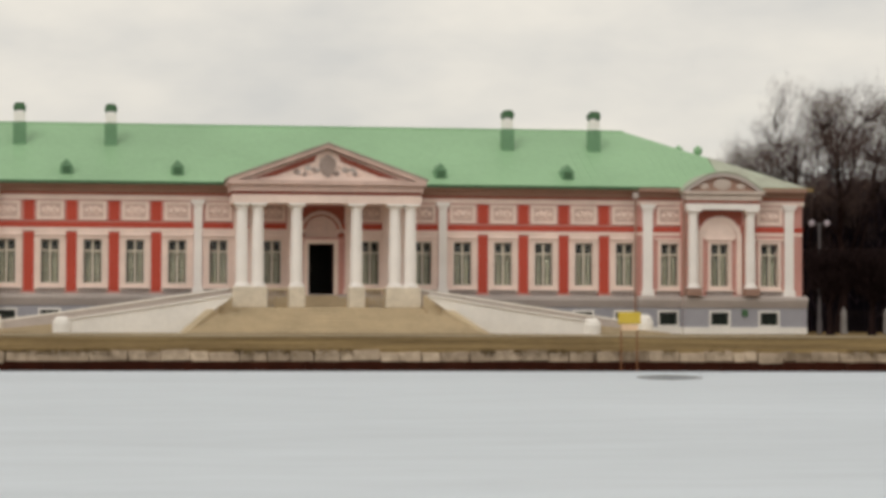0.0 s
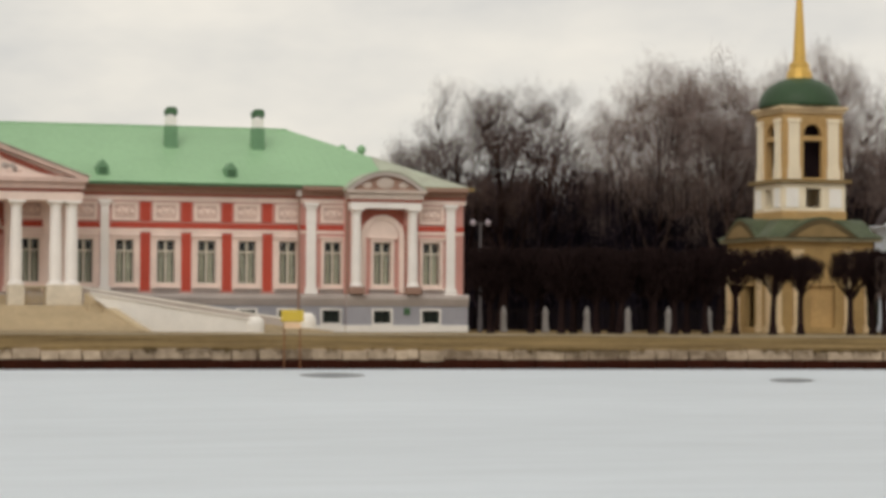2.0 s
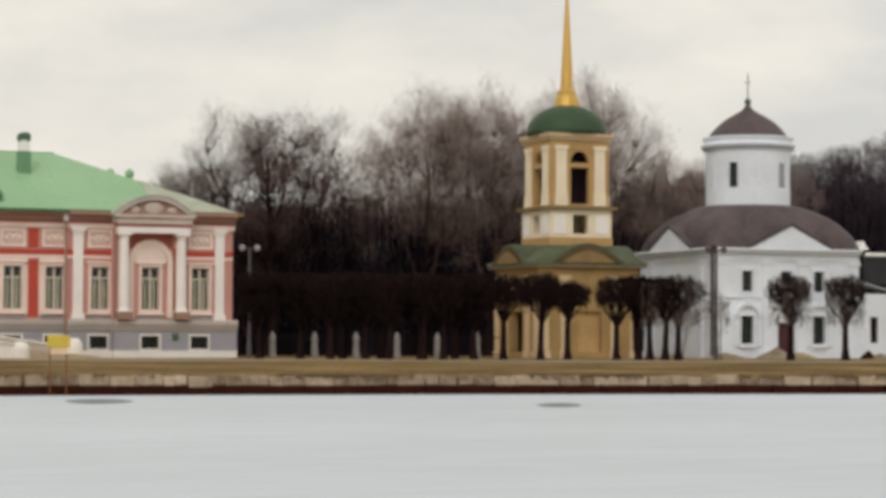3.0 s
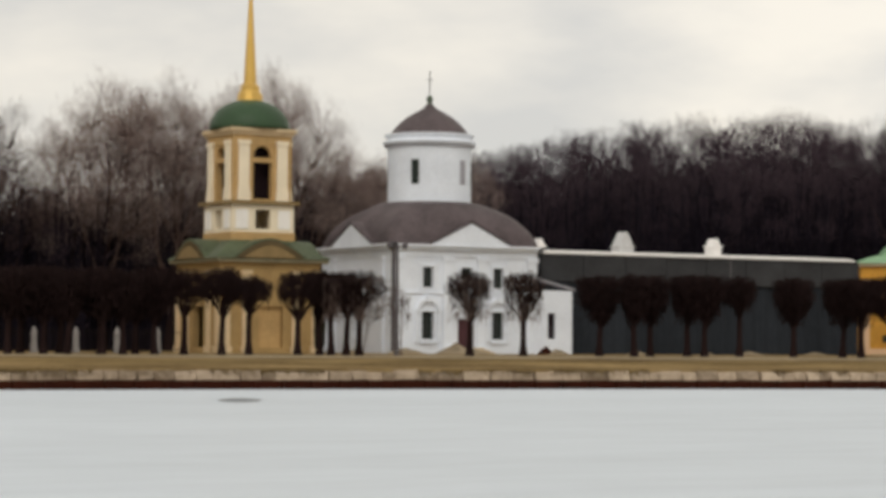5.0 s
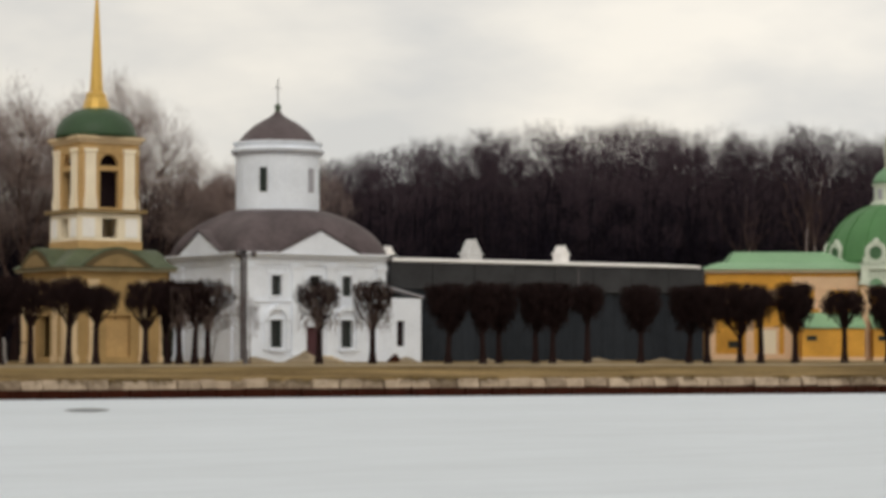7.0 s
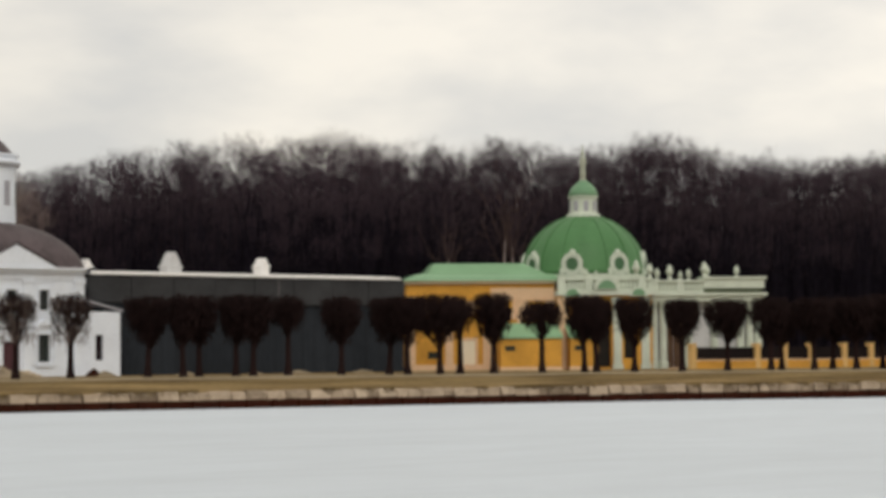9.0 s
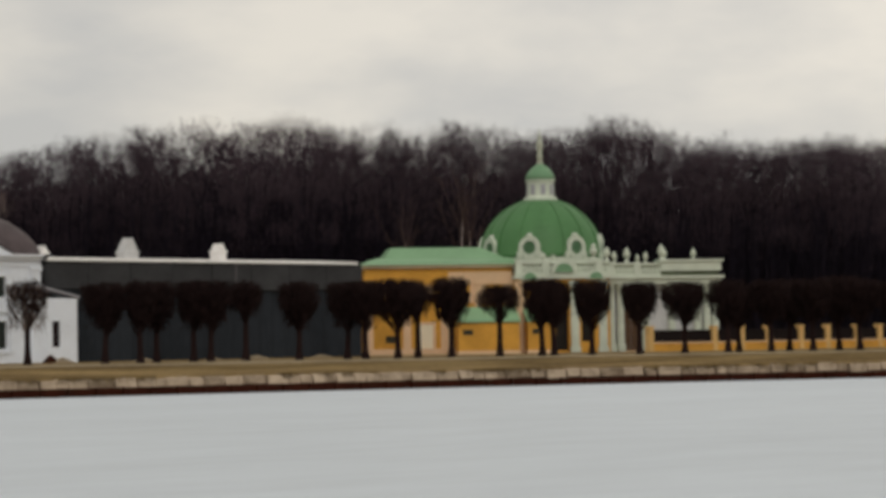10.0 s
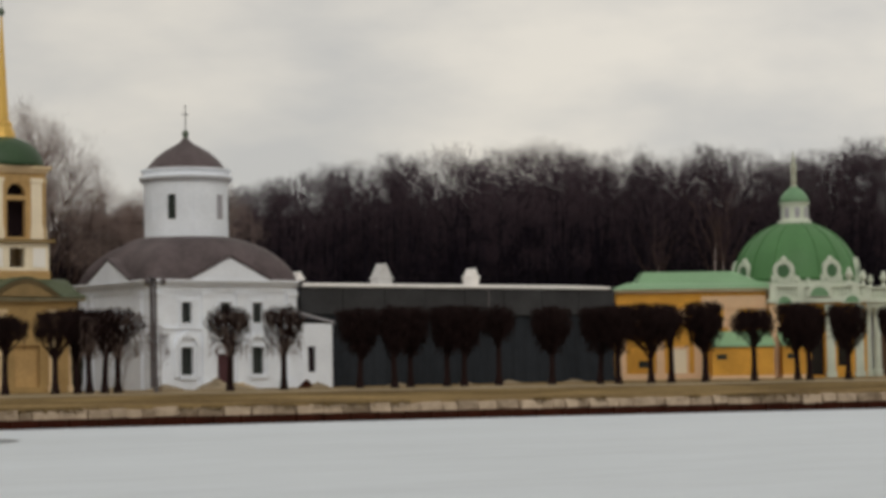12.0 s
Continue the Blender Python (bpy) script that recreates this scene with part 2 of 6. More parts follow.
def turned(bm, profile, n=16, cx=0.0, cy=0.0, squash=1.0):
    """A turned body: profile of (radius, z) from below."""
    rings = []
    for r, z in profile:
        rings.append([bm.verts.new((cx + r * math.cos(2 * math.pi * (i + 0.5) / n), cy + squash * r * math.sin(2 * math.pi * (i + 0.5) / n), z)) for i in range(n)])
    for a, b in zip(rings, rings[1:]):
        for i in range(n):
            bm.faces.new((a[i], a[(i + 1) % n], b[(i + 1) % n], b[i]))
    bm.faces.new(rings[0][::-1])
    bm.faces.new(rings[-1])
    return bm


def wall_with(x0, x1, z0, z1, y0, y1, holes):
    """A wall from y0 to y1, in one piece, with holes (hx0, hx1, hz0, hz1) that go through it."""
    bm = bmesh.new()
    xs = sorted({x0, x1, *(min(max(h[k], x0), x1) for h in holes for k in (0, 1))})
    zs = sorted({z0, z1, *(min(max(h[k], z0), z1) for h in holes for k in (2, 3))})
    made = {}

    def at(i, j, k):
        if (i, j, k) not in made:
            made[i, j, k] = bm.verts.new((xs[i], (y0, y1)[k], zs[j]))
        return made[i, j, k]

    def solid(i, j):
        if not (0 <= i < len(xs) - 1 and 0 <= j < len(zs) - 1):
            return False
        x, z = (xs[i] + xs[i + 1]) / 2, (zs[j] + zs[j + 1]) / 2
        return not any(h[0] < x < h[1] and h[2] < z < h[3] for h in holes)

    for i in range(len(xs) - 1):
        for j in range(len(zs) - 1):
            if not solid(i, j):
                continue
            bm.faces.new((at(i, j, 0), at(i + 1, j, 0), at(i + 1, j + 1, 0), at(i, j + 1, 0)))
            bm.faces.new((at(i, j, 1), at(i, j + 1, 1), at(i + 1, j + 1, 1), at(i + 1, j, 1)))
            if not solid(i - 1, j):
                bm.faces.new((at(i, j, 0), at(i, j + 1, 0), at(i, j + 1, 1), at(i, j, 1)))
            if not solid(i + 1, j):
                bm.faces.new((at(i + 1, j, 0), at(i + 1, j, 1), at(i + 1, j + 1, 1), at(i + 1, j + 1, 0)))
            if not solid(i, j - 1):
                bm.faces.new((at(i, j, 0), at(i, j, 1), at(i + 1, j, 1), at(i + 1, j, 0)))
            if not solid(i, j + 1):
                bm.faces.new((at(i, j + 1, 0), at(i + 1, j + 1, 0), at(i + 1, j + 1, 1), at(i, j + 1, 1)))
    return bm


def frame_bm(w, h, t, y0, y1, z=0.0):
    """A frame of thickness t round an opening of w by h."""
    return wall_with(-w / 2 - t, w / 2 + t, z - t, z + h + t, y0, y1, [(-w / 2, w / 2, z, z + h)])


def arch(x, z, r, n=12, start=0.0, stop=math.pi):
    return [(x + r * math.cos(start + (stop - start) * i / n), z + r * math.sin(start + (stop - start) * i / n)) for i in range(n + 1)]


# ---- branches ----
def tubes(segs, sides=4):
    """Vertices and faces of tapered branches; segs: rows of p0, p1, r0, r1."""
    s = np.asarray(segs, dtype=float)
    p0, p1, r0, r1 = s[:, 0:3], s[:, 3:6], s[:, 6:7], s[:, 7:8]
    d = p1 - p0
    d /= np.linalg.norm(d, axis=1, keepdims=True) + 1e-9
    ref = np.where(np.abs(d[:, 2:3]) > 0.9, np.array([[1.0, 0, 0]]), np.array([[0, 0, 1.0]]))
    u = np.cross(d, ref)
    u /= np.linalg.norm(u, axis=1, keepdims=True) + 1e-9
    w = np.cross(d, u)
    n = len(s)
    v = np.empty((n, 2 * sides, 3))
    for k in range(sides):
        a = 2 * math.pi * k / sides
        off = u * math.cos(a) + w * math.sin(a)
        v[:, k] = p0 + off * r0
        v[:, sides + k] = p1 + off * r1
    base = (np.arange(n) * 2 * sides)[:, None]
    quads = np.concatenate([base + np.array([[k, (k + 1) % sides, sides + (k + 1) % sides, sides + k]]) for k in range(sides)])
    return v.reshape(-1, 3), quads


def chain(rows, sides=8):
    """One unbroken tube along pieces that follow one another."""
    pts = [rows[0, 1:4]] + [r[4:7] for r in rows]
    rad = [rows[0, 7] * 1.5] + [r[8] for r in rows]
    v = [p + np.array((q * math.cos(2 * math.pi * k / sides), q * math.sin(2 * math.pi * k / sides), 0)) for p, q in zip(pts, rad) for k in range(sides)]
    f = [(i * sides + k, i * sides + (k + 1) % sides, (i + 1) * sides + (k + 1) % sides, (i + 1) * sides + k) for i in range(len(rows)) for k in range(sides)]
    return np.array(v), np.array(f)


def spikes(segs):
    """Vertices and faces of three-sided twigs that run to a point; segs as for tubes()."""
    s = np.asarray(segs, dtype=float)
    v, _ = tubes(s, 3)
    v = v.reshape(-1, 6, 3)
    v = np.concatenate([v[:, :3], s[:, None, 3:6]], axis=1)
    base = (np.arange(len(s)) * 4)[:, None]
    f = np.concatenate([base + np.array([[k, (k + 1) % 3, 3]]) for k in range(3)])
    return v.reshape(-1, 3), f


def mesh_of(name, v, f, material):
    return mesh_mixed(name, [(v, f, material)])


def mesh_mixed(name, groups):
    """One mesh out of several groups of vertices, faces and a material each."""
    me = bpy.data.meshes.new(name)
    me.vertices.add(sum(len(v) for v, f, m in groups))
    me.vertices.foreach_set("co", np.concatenate([np.asarray(v, dtype=np.float32).ravel() for v, f, m in groups]))
    loops, starts, slots, first, at = [], [], [], 0, 0
    for v, f, m in groups:
        loops.append((f + first).astype(np.int32).ravel())
        starts.append(at + np.arange(0, f.size, f.shape[1], dtype=np.int32))
        if m.name not in [x.name for x in me.materials]:
            me.materials.append(m)
        slots.append(np.full(len(f), [x.name for x in me.materials].index(m.name), dtype=np.int32))
        first += len(v)
        at += f.size
    me.loops.add(at)
    me.loops.foreach_set("vertex_index", np.concatenate(loops))
    starts = np.concatenate(starts)
    me.polygons.add(len(starts))
    me.polygons.foreach_set("loop_start", starts)
    me.polygons.foreach_set("material_index", np.concatenate(slots))
    me.update(calc_edges=True)
    return me


def unit(v):
    return v / (np.linalg.norm(v) + 1e-9)


def grow(rng, p, d, length, r, level, out, kids, bend, lift, tip=1.0):
    """One branch of three pieces with its side branches; out[level] collects the pieces."""
    n = 3 if level < 2 else 2 if level == 2 else 1
    pts, rad, q, e = [p], [r], p, d
    for i in range(n):
        e = unit(e + rng.normal(0, bend, 3) + np.array([0, 0, lift]))
        q = q + e * length / n
        pts.append(q)
        rad.append(r * (1 - 0.75 * (i + 1) / n))
    for i in range(n):
        out.append((level, *pts[i], *pts[i + 1], rad[i], rad[i + 1]))
    if level >= len(kids):
        return
    for k in range(kids[level]):
        s = 0.25 + 0.75 * (k + rng.random()) / kids[level]
        j = min(n - 1, int(s * n))
        f = s * n - j
        at = pts[j] * (1 - f) + pts[j + 1] * f
        axis = unit(pts[j + 1] - pts[j])
        side = unit(np.cross(axis, rng.normal(0, 1, 3)))
        way = unit(axis * rng.uniform(0.55, 1.0) + side * rng.uniform(0.5, 0.95))
        short = tip if level + 1 == len(kids) else 1.0
        grow(rng, at, way, short * length * rng.uniform(0.42, 0.62), max(0.011, r * rng.uniform(0.36, 0.5)), level + 1, out, kids, bend, lift, tip)


def bare_tree(seed, height, kids, limbs, clear=0.28, spread=0.6, trunk_r=0.3, lift=0.05, tip=1.0):
    """Pieces of a leafless tree: a trunk and limbs that fan upward."""
    rng = np.random.default_rng(seed)
    out = []
    q, d = np.zeros(3), np.array([0, 0, 1.0])
    n = 6
    pts = [q]
    for i in range(n):
        d = unit(d + np.array([*rng.normal(0, 0.05, 2), 0.1]))
        q = q + d * height * 0.72 / n
        pts.append(q)
    for i in range(n):
        out.append((0, *pts[i], *pts[i + 1], trunk_r * (1 - 0.13 * i), trunk_r * (1 - 0.13 * (i + 1))))
    for k in range(limbs):
        s = clear + (0.98 - clear) * (k + rng.random()) / limbs
        j = min(n - 1, int(s * n))
        f = s * n - j
        at = pts[j] * (1 - f) + pts[j + 1] * f
        a = k * 2.4 + rng.uniform(-0.4, 0.4)
        way = unit(np.array([math.cos(a) * spread, math.sin(a) * spread, rng.uniform(0.55, 1.0)]))
        length = height * (0.30 + 0.24 * (1 - s)) * rng.uniform(0.8, 1.15)
        grow(rng, at, way, length, trunk_r * (0.5 - 0.25 * s), 1, out, kids, 0.13, lift, tip)
    rows = np.array(out)
    rows[:, 1:7] *= height / max(rows[:, 3].max(), rows[:, 6].max())
    return rows


def clumped_tree(seed, h, radius, base, limbs, clumps, each, spread, reach, trunk_r):
    """Pieces of a leafless tree whose fine twigs stand in clumps over an egg-shaped crown; base: where the crown starts, as a share of the height."""
    rng = np.random.default_rng(seed)
    out = []
    pts = [np.zeros(3)]
    for i in range(6):
        pts.append(np.array([*(pts[-1][:2] + rng.normal(0, 0.012 * h, 2)), (i + 1) * 0.13 * h]))
        out.append((0, *pts[-2], *pts[-1], trunk_r * (1 - 0.13 * i), trunk_r * (1 - 0.13 * (i + 1))))
    mid_z, half_z = (0.45 + 0.5 * base) * h, (0.55 - 0.5 * base) * h
    paths = []
    for k in range(limbs):
        f = (k + rng.random()) / limbs
        i = min(5, int((0.2 + 0.72 * f) * 6))
        p = pts[i]
        a = k * 2.4 + rng.uniform(-0.4, 0.4)
        out_r = radius * (0.85 - 0.45 * f) * rng.uniform(0.75, 1.05)
        top = p[2] + (h * 0.93 - p[2]) * rng.uniform(0.5, 0.85)
        e = np.array([p[0] + out_r * math.cos(a), p[1] + out_r * math.sin(a), top])
        bow = np.array([p[0] + 0.62 * out_r * math.cos(a), p[1] + 0.62 * out_r * math.sin(a), p[2] + 0.38 * (top - p[2])]) + rng.normal(0, 0.02 * h, 3)
        path = [(1 - t) ** 2 * p + 2 * t * (1 - t) * bow + t * t * e for t in (0, 0.25, 0.5, 0.75, 1.0)]
        r0 = trunk_r * (0.52 - 0.25 * f)
        for j in range(4):
            out.append((1, *path[j], *path[j + 1], r0 * (1 - 0.21 * j), r0 * (1 - 0.21 * (j + 1))))
        paths.append(np.array(path))
    joints = np.concatenate([q[1:] for q in paths] + [np.array(pts[3:])])
    ways = rng.normal(0, 1, (clumps, 3))
    ways[:, 2] = np.abs(ways[:, 2]) * 1.15 - 0.35
    ways /= np.linalg.norm(ways, axis=1, keepdims=True)
    depth = 1 - 0.6 * rng.random(clumps) ** 1.8
    lump = 1 + 0.13 * np.sin(ways[:, 0] * 5 + seed) * np.cos(ways[:, 1] * 4 + seed)
    ways[:, 2] = np.sign(ways[:, 2]) * np.abs(ways[:, 2]) ** 0.75
    spots = ways * (depth * lump)[:, None] * np.array([radius, radius, half_z]) + np.array([pts[4][0], pts[4][1], mid_z])
    for c in spots:
        gap = np.linalg.norm(joints - c, axis=1) + 3.0 * (joints[:, 2] > c[2] - 0.4)
        p = joints[int(gap.argmin())]
        m = (p + c) / 2 + np.array([*rng.normal(0, 0.2, 2), -0.08 * np.linalg.norm(c - p)])
        out.append((2, *p, *m, trunk_r * 0.14, trunk_r * 0.1))
        out.append((2, *m, *c, trunk_r * 0.1, trunk_r * 0.05))
    n = clumps * each
    own = np.repeat(np.arange(clumps), each)
    start = spots[own] + rng.normal(0, spread, (n, 3)) * np.array([1, 1, 0.9])
    way = ways[own] * 0.55 + np.array([0, 0, 0.75]) + rng.normal(0, 0.4, (n, 3))
    way /= np.linalg.norm(way, axis=1, keepdims=True)
    end = start + way * (reach * rng.uniform(0.5, 1.3, (n, 1)))
    fine = np.concatenate([np.full((n, 1), 4.0), start, end, np.full((n, 2), 0.01)], axis=1)
    return np.concatenate([np.array(out), fine])


# ---- frozen pond, bank and ground ----
def shore(x):
    """The line of the bank, which swings towards the south in the east."""
    x = max(-160.0, min(122.0, x))
    if x < -10:
        return 108.6 + 0.02 * (x + 10)
    return 108.92 + 0.0254 * x - 0.00106 * x * x - 0.0000049 * x ** 3


def shore_far(x):
    return shore(x) - max(0.0, x - 122.0) * 0.45


def ground_z(x, y):
    d = y - shore_far(x)
    if d < 0.55:
        return 0.2
    z = 0.97 + 0.6 * min(1.0, max(0.0, d) / 16.0)
    if d > 16:
        z -= 0.08 * min(1.0, (d - 16) / 20.0)
    return z + 0.05 * noise.noise(Vector((x * 0.12, y * 0.12, 0.0))) * min(1.0, max(0.0, d - 1) / 4)


def sheet(name, xs, rows, zf, material, label, category):
    bm = bmesh.new()
    grid = [[bm.verts.new((x, r(x), zf(x, r(x)))) for x in xs] for r in rows]
    for a, b in zip(grid, grid[1:]):
        for i in range(len(xs) - 1):
            bm.faces.new((a[i], a[i + 1], b[i + 1], b[i]))
    ob = link(name, bm, material, smooth=True)
    return tagged(ob, label, category, kind="structure")


XS = [-2500, -900, -400, -200] + list(range(-120, 261, 4)) + [300, 400, 700, 1200, 2500]
sheet("ice", XS, [(lambda x, k=k: k) for k in (-2500, -600, -120, -20, 20, 60, 80)] + [lambda x: shore_far(x) + 1.5],
      lambda x, y: 0.0, ICE, "pale grey frozen pond under thin old snow", "ice")
sheet("ground", XS, [(lambda x, k=k: shore_far(x) + k) for k in (0.5, 0.56, 1.2, 2, 3.5, 5, 7, 9, 11, 13, 15, 17, 20, 24, 30, 38, 46, 54, 70, 90, 130, 250, 700, 2500)],
      ground_z, GRASS, "brown dead grass lawn rising gently from the bank", "lawn")

sheet("path", [x for x in XS if -120 <= x <= 260], [(lambda x, k=k: shore_far(x) + k + 0.5 * noise.noise(Vector((x * 0.2, k, 5.0)))) for k in (12.6, 14, 15.5, 17, 20, 24)],
      lambda x, y: ground_z(x, y) + 0.025, EARTH, "pale trodden earth path along the lawn", "path")

# the bank: a wet timber foot and a course of pale stone blocks
bank = thing("embankment", (0, 109, 0), "low pond wall, wet dark timber under pale stone", "embankment", kind="structure")
bm = bmesh.new()
xs = list(range(-60, 181, 3))
for a, b in zip(xs, xs[1:]):
    for y0, y1, z0, z1 in ((0.0, 0.9, -0.2, 0.44),):
        v = [bm.verts.new((x, shore_far(x) - 109 + y, z)) for z in (z0, z1) for x, y in ((a, y0), (b, y0), (b, y1), (a, y1))]
        for f in ((4, 5, 6, 7), (0, 1, 5, 4)):
            bm.faces.new([v[i] for i in f])
part("foot_wall", bm, BANK_WET, bank, "wet dark brown timber facing")
bm = bmesh.new()
x = -60.0
while x < 180:
    y = shore_far(x) - 109
    box(bm, x - 0.09, x + 0.09, y - 0.12, y + 0.1, -0.2, 0.40 + 0.06 * random.random())
    x += 1.5
part("pile", bm, BANK_WET, bank, "dark timber piles")

# thawed patches and the street furniture of the shore
def patch(x, y, w, d, seed):
    bm = bmesh.new()
    rng = random.Random(seed)
    n = 40
    for k, (s, z) in enumerate(((1.0, 0.004), (0.9, 0.012))):
        ring = [bm.verts.new((s * w / 2 * math.cos(2 * math.pi * i / n) * (1 + 0.12 * math.sin(3 * i + seed)), s * d / 2 * math.sin(2 * math.pi * i / n) * (1 + 0.2 * rng.random()), z)) for i in range(n)]
        bm.faces.new(ring)
    ob = link("thawed_patch", bm, WET)
    ob.location = (x, y, 0)
    ob.rotation_euler = (0, 0, -math.atan2(x, y))
    tagged(ob, "dark grey wet thawed patch on the pond ice", "ice patch", "thawed patches")


# ---- palace ----
palace = thing("palace", (13.63, 154.0, 1.5), "long single-storey pink palace with green roof and white portico", "palace")
WIN_X = (6.65, 9.3, 12.0, 14.7, 17.4, 20.15)
SILL, WIN_H, WIN_W = 3.12, 2.85, 1.2


def section(x0, x1, y, wins):
    holes = [(w - WIN_W / 2, w + WIN_W / 2, SILL, SILL + WIN_H) for w in wins]
    part("wall", wall_with(x0, x1, 2.5, 9.2, y, y + 0.6, holes), PINK, palace, "pink plastered wall")


centre_wins = [-3.2, 3.2] + [s * w for s in (-1, 1) for w in WIN_X]
holes = [(w - WIN_W / 2, w + WIN_W / 2, SILL, SILL + WIN_H) for w in centre_wins] + [(-0.82, 0.82, 2.5, 5.78)]
part("wall", wall_with(-20.9, 20.9, 2.5, 9.2, 0, 0.6, holes), PINK, palace, "pink plastered wall")
for s in (-1, 1):
    a, b = sorted((s * 20.9, s * 23.85))
    section(a, b, -0.3, [s * 23.13])
    a, b = sorted((s * 23.85, s * 32.05))
    holes = [(w - WIN_W / 2, w + WIN_W / 2, SILL, SILL + WIN_H) for w in (s * 26.4, s * 29.8)]
    part("wall", wall_with(a, b, 2.5, 9.2, -0.8, -0.2, holes), PINK, palace, "pink plastered wall")
    # end wall
    e0, e1 = sorted((s * 32.05, s * 31.45))
    part("wall", boxes((e0, e1, -0.2, 18, 0, 9.2)), PINK, palace)
part("wall", boxes((-31.45, 31.45, 17.4, 18, 0, 9.2)), PINK, palace)
# added back wall, near-black in place of the shade indoors
part("partition", boxes((-31.45, 31.45, 4.0, 4.2, 0, 9.2)), ROOM, palace, "inner wall coloured near-black as an unlit room")

# plinth with small cellar windows
def plinth(x0, x1, y, cellar):
    holes = [(c - 0.6, c + 0.6, 0.58, 1.42) for c in cellar]
    part("plinth", wall_with(x0, x1, 0.45, 1.72, y, y + 0.7, holes), PLINTH, palace, "blue-grey plastered plinth")
    part("plinth_base", boxes((x0, x1, y - 0.08, y + 0.62, -0.2, 0.45)), RAMP, palace, "white stone base course")
    bm = bmesh.new()
    prism(bm, [(-0.28, 2.2), (-0.28, 2.42), (-0.02, 2.5), (0.5, 2.5), (0.5, 1.72), (-0.05, 1.72)], x0, x1)
    for v in bm.verts:
        v.co = Vector((v.co.y, v.co.x + y, v.co.z))
    part("plinth_ledge", bm, LEDGE, palace, "pale grey projecting ledge")


cellar_frame = frame_bm(1.2, 0.84, 0.12, -0.05, 0.2, 0.58)
cellar_pane = boxes((-0.6, 0.6, 0.12, 0.16, 0.58, 1.42))
cellar = part("cellar_window", cellar_frame, RAMP, palace, "small dark cellar window in a white surround")
part("pane", cellar_pane, DARKGLASS, cellar)
for x in (-0.2, 0.2):
    part("grille_bar", boxes((x - 0.02, x + 0.02, 0.06, 0.1, 0.58, 1.42)), FENCE_IRON, cellar)
spots = []
for x0, x1, y, c in ((-20.9, 20.9, 0.0, [s * q for s in (-1, 1) for q in (9.3, 12.0, 14.7, 17.4, 20.15)]),):
    plinth(x0, x1, y, c)
    spots += [(q, y) for q in c]
for s in (-1, 1):
    a, b = sorted((s * 20.9, s * 23.9))
    plinth(a, b, -0.5, [s * 23.0])
    spots.append((s * 23.0, -0.5))
    a, b = sorted((s * 23.9, s * 32.3))
    plinth(a, b, -1.1, [s * 26.35, s * 29.7])
    spots += [(s * 26.35, -1.1), (s * 29.7, -1.1)]
cellar.location = (spots[0][0], spots[0][1], 0)
for q, y in spots[1:]:
    copy_thing(cellar, pose(q, y, 0))
part("vent_box", soft_box(27.85, 28.25, -1.2, -1.05, 1.15, 1.6, 0.02), ROOF_DARK, palace, "small dark green box on the plinth")

# tall windows: surround, sash bars, panes, curtains
window = part("window", frame_bm(WIN_W, WIN_H, 0.2, -0.14, 0.05, SILL), TRIM, palace, "tall window in a pale moulded surround")
part("sill", boxes((-0.95, 0.95, -0.26, 0.0, SILL - 0.3, SILL - 0.2)), TRIM, window)
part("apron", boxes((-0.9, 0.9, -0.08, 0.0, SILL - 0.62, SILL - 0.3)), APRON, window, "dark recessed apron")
for i in range(7):
    part("baluster", turned(bmesh.new(), [(0.04, SILL - 0.62), (0.075, SILL - 0.5), (0.035, SILL - 0.38), (0.05, SILL - 0.3)], 6, -0.75 + 0.25 * i, -0.14), LEDGE, window)
part("hood", soft_box(-0.98, 0.98, -0.24, 0.02, SILL + WIN_H + 0.2, SILL + WIN_H + 0.34, 0.03), TRIM, window)
bm = boxes((-0.6, -0.53, 0.1, 0.18, SILL, SILL + WIN_H), (0.53, 0.6, 0.1, 0.18, SILL, SILL + WIN_H), (-0.075, 0.075, 0.08, 0.18, SILL, SILL + WIN_H),
           (-0.53, 0.53, 0.09, 0.18, SILL + 2.05, SILL + 2.17), (-0.53, 0.53, 0.1, 0.18, SILL, SILL + 0.08), (-0.53, 0.53, 0.1, 0.18, SILL + WIN_H - 0.07, SILL + WIN_H))
part("sash", bm, SASH, window, "cream painted sash bars")
for a, b in ((-0.53, -0.075), (0.075, 0.53)):
    for z0, z1 in ((SILL + 0.08, SILL + 2.05), (SILL + 2.17, SILL + WIN_H - 0.07)):
        p = part("pane", boxes((a, b, 0.13, 0.14, z0, z1)), GLASS, window)
        p.visible_shadow = False
bm = bmesh.new()
for a, b in ((-0.44, -0.15), (0.15, 0.44)):
    n = 8
    f = [bm.verts.new((a + (b - a) * i / n, 0.34 + 0.03 * (i % 2), z)) for z in (SILL - 0.1, SILL + 2.1) for i in range(n + 1)]
    for i in range(n):
        bm.faces.new((f[i], f[i + 1], f[n + 2 + i], f[n + 1 + i]))
part("curtain", bm, CURTAIN, window, "beige curtains drawn partly across")
panel = part("panel", wall_with(-0.86, 0.86, 7.2, 8.42, -0.12, 0.02, [(-0.66, 0.66, 7.38, 8.24)]), TRIM, palace, "pale framed attic panel with relief ornament")
part("field", boxes((-0.66, 0.66, -0.05, 0.015, 7.38, 8.24)), STUCCO, panel, "dusty pink sunk field")
bm = bmesh.new()
turned(bm, [(0.2, 0.0), (0.17, 0.05), (0.08, 0.08)], 10, 0.0, 0.02)
for dx in (-0.42, 0.42):
    turned(bm, [(0.17, 0.0), (0.14, 0.05), (0.06, 0.07)], 8, dx, 0.0)
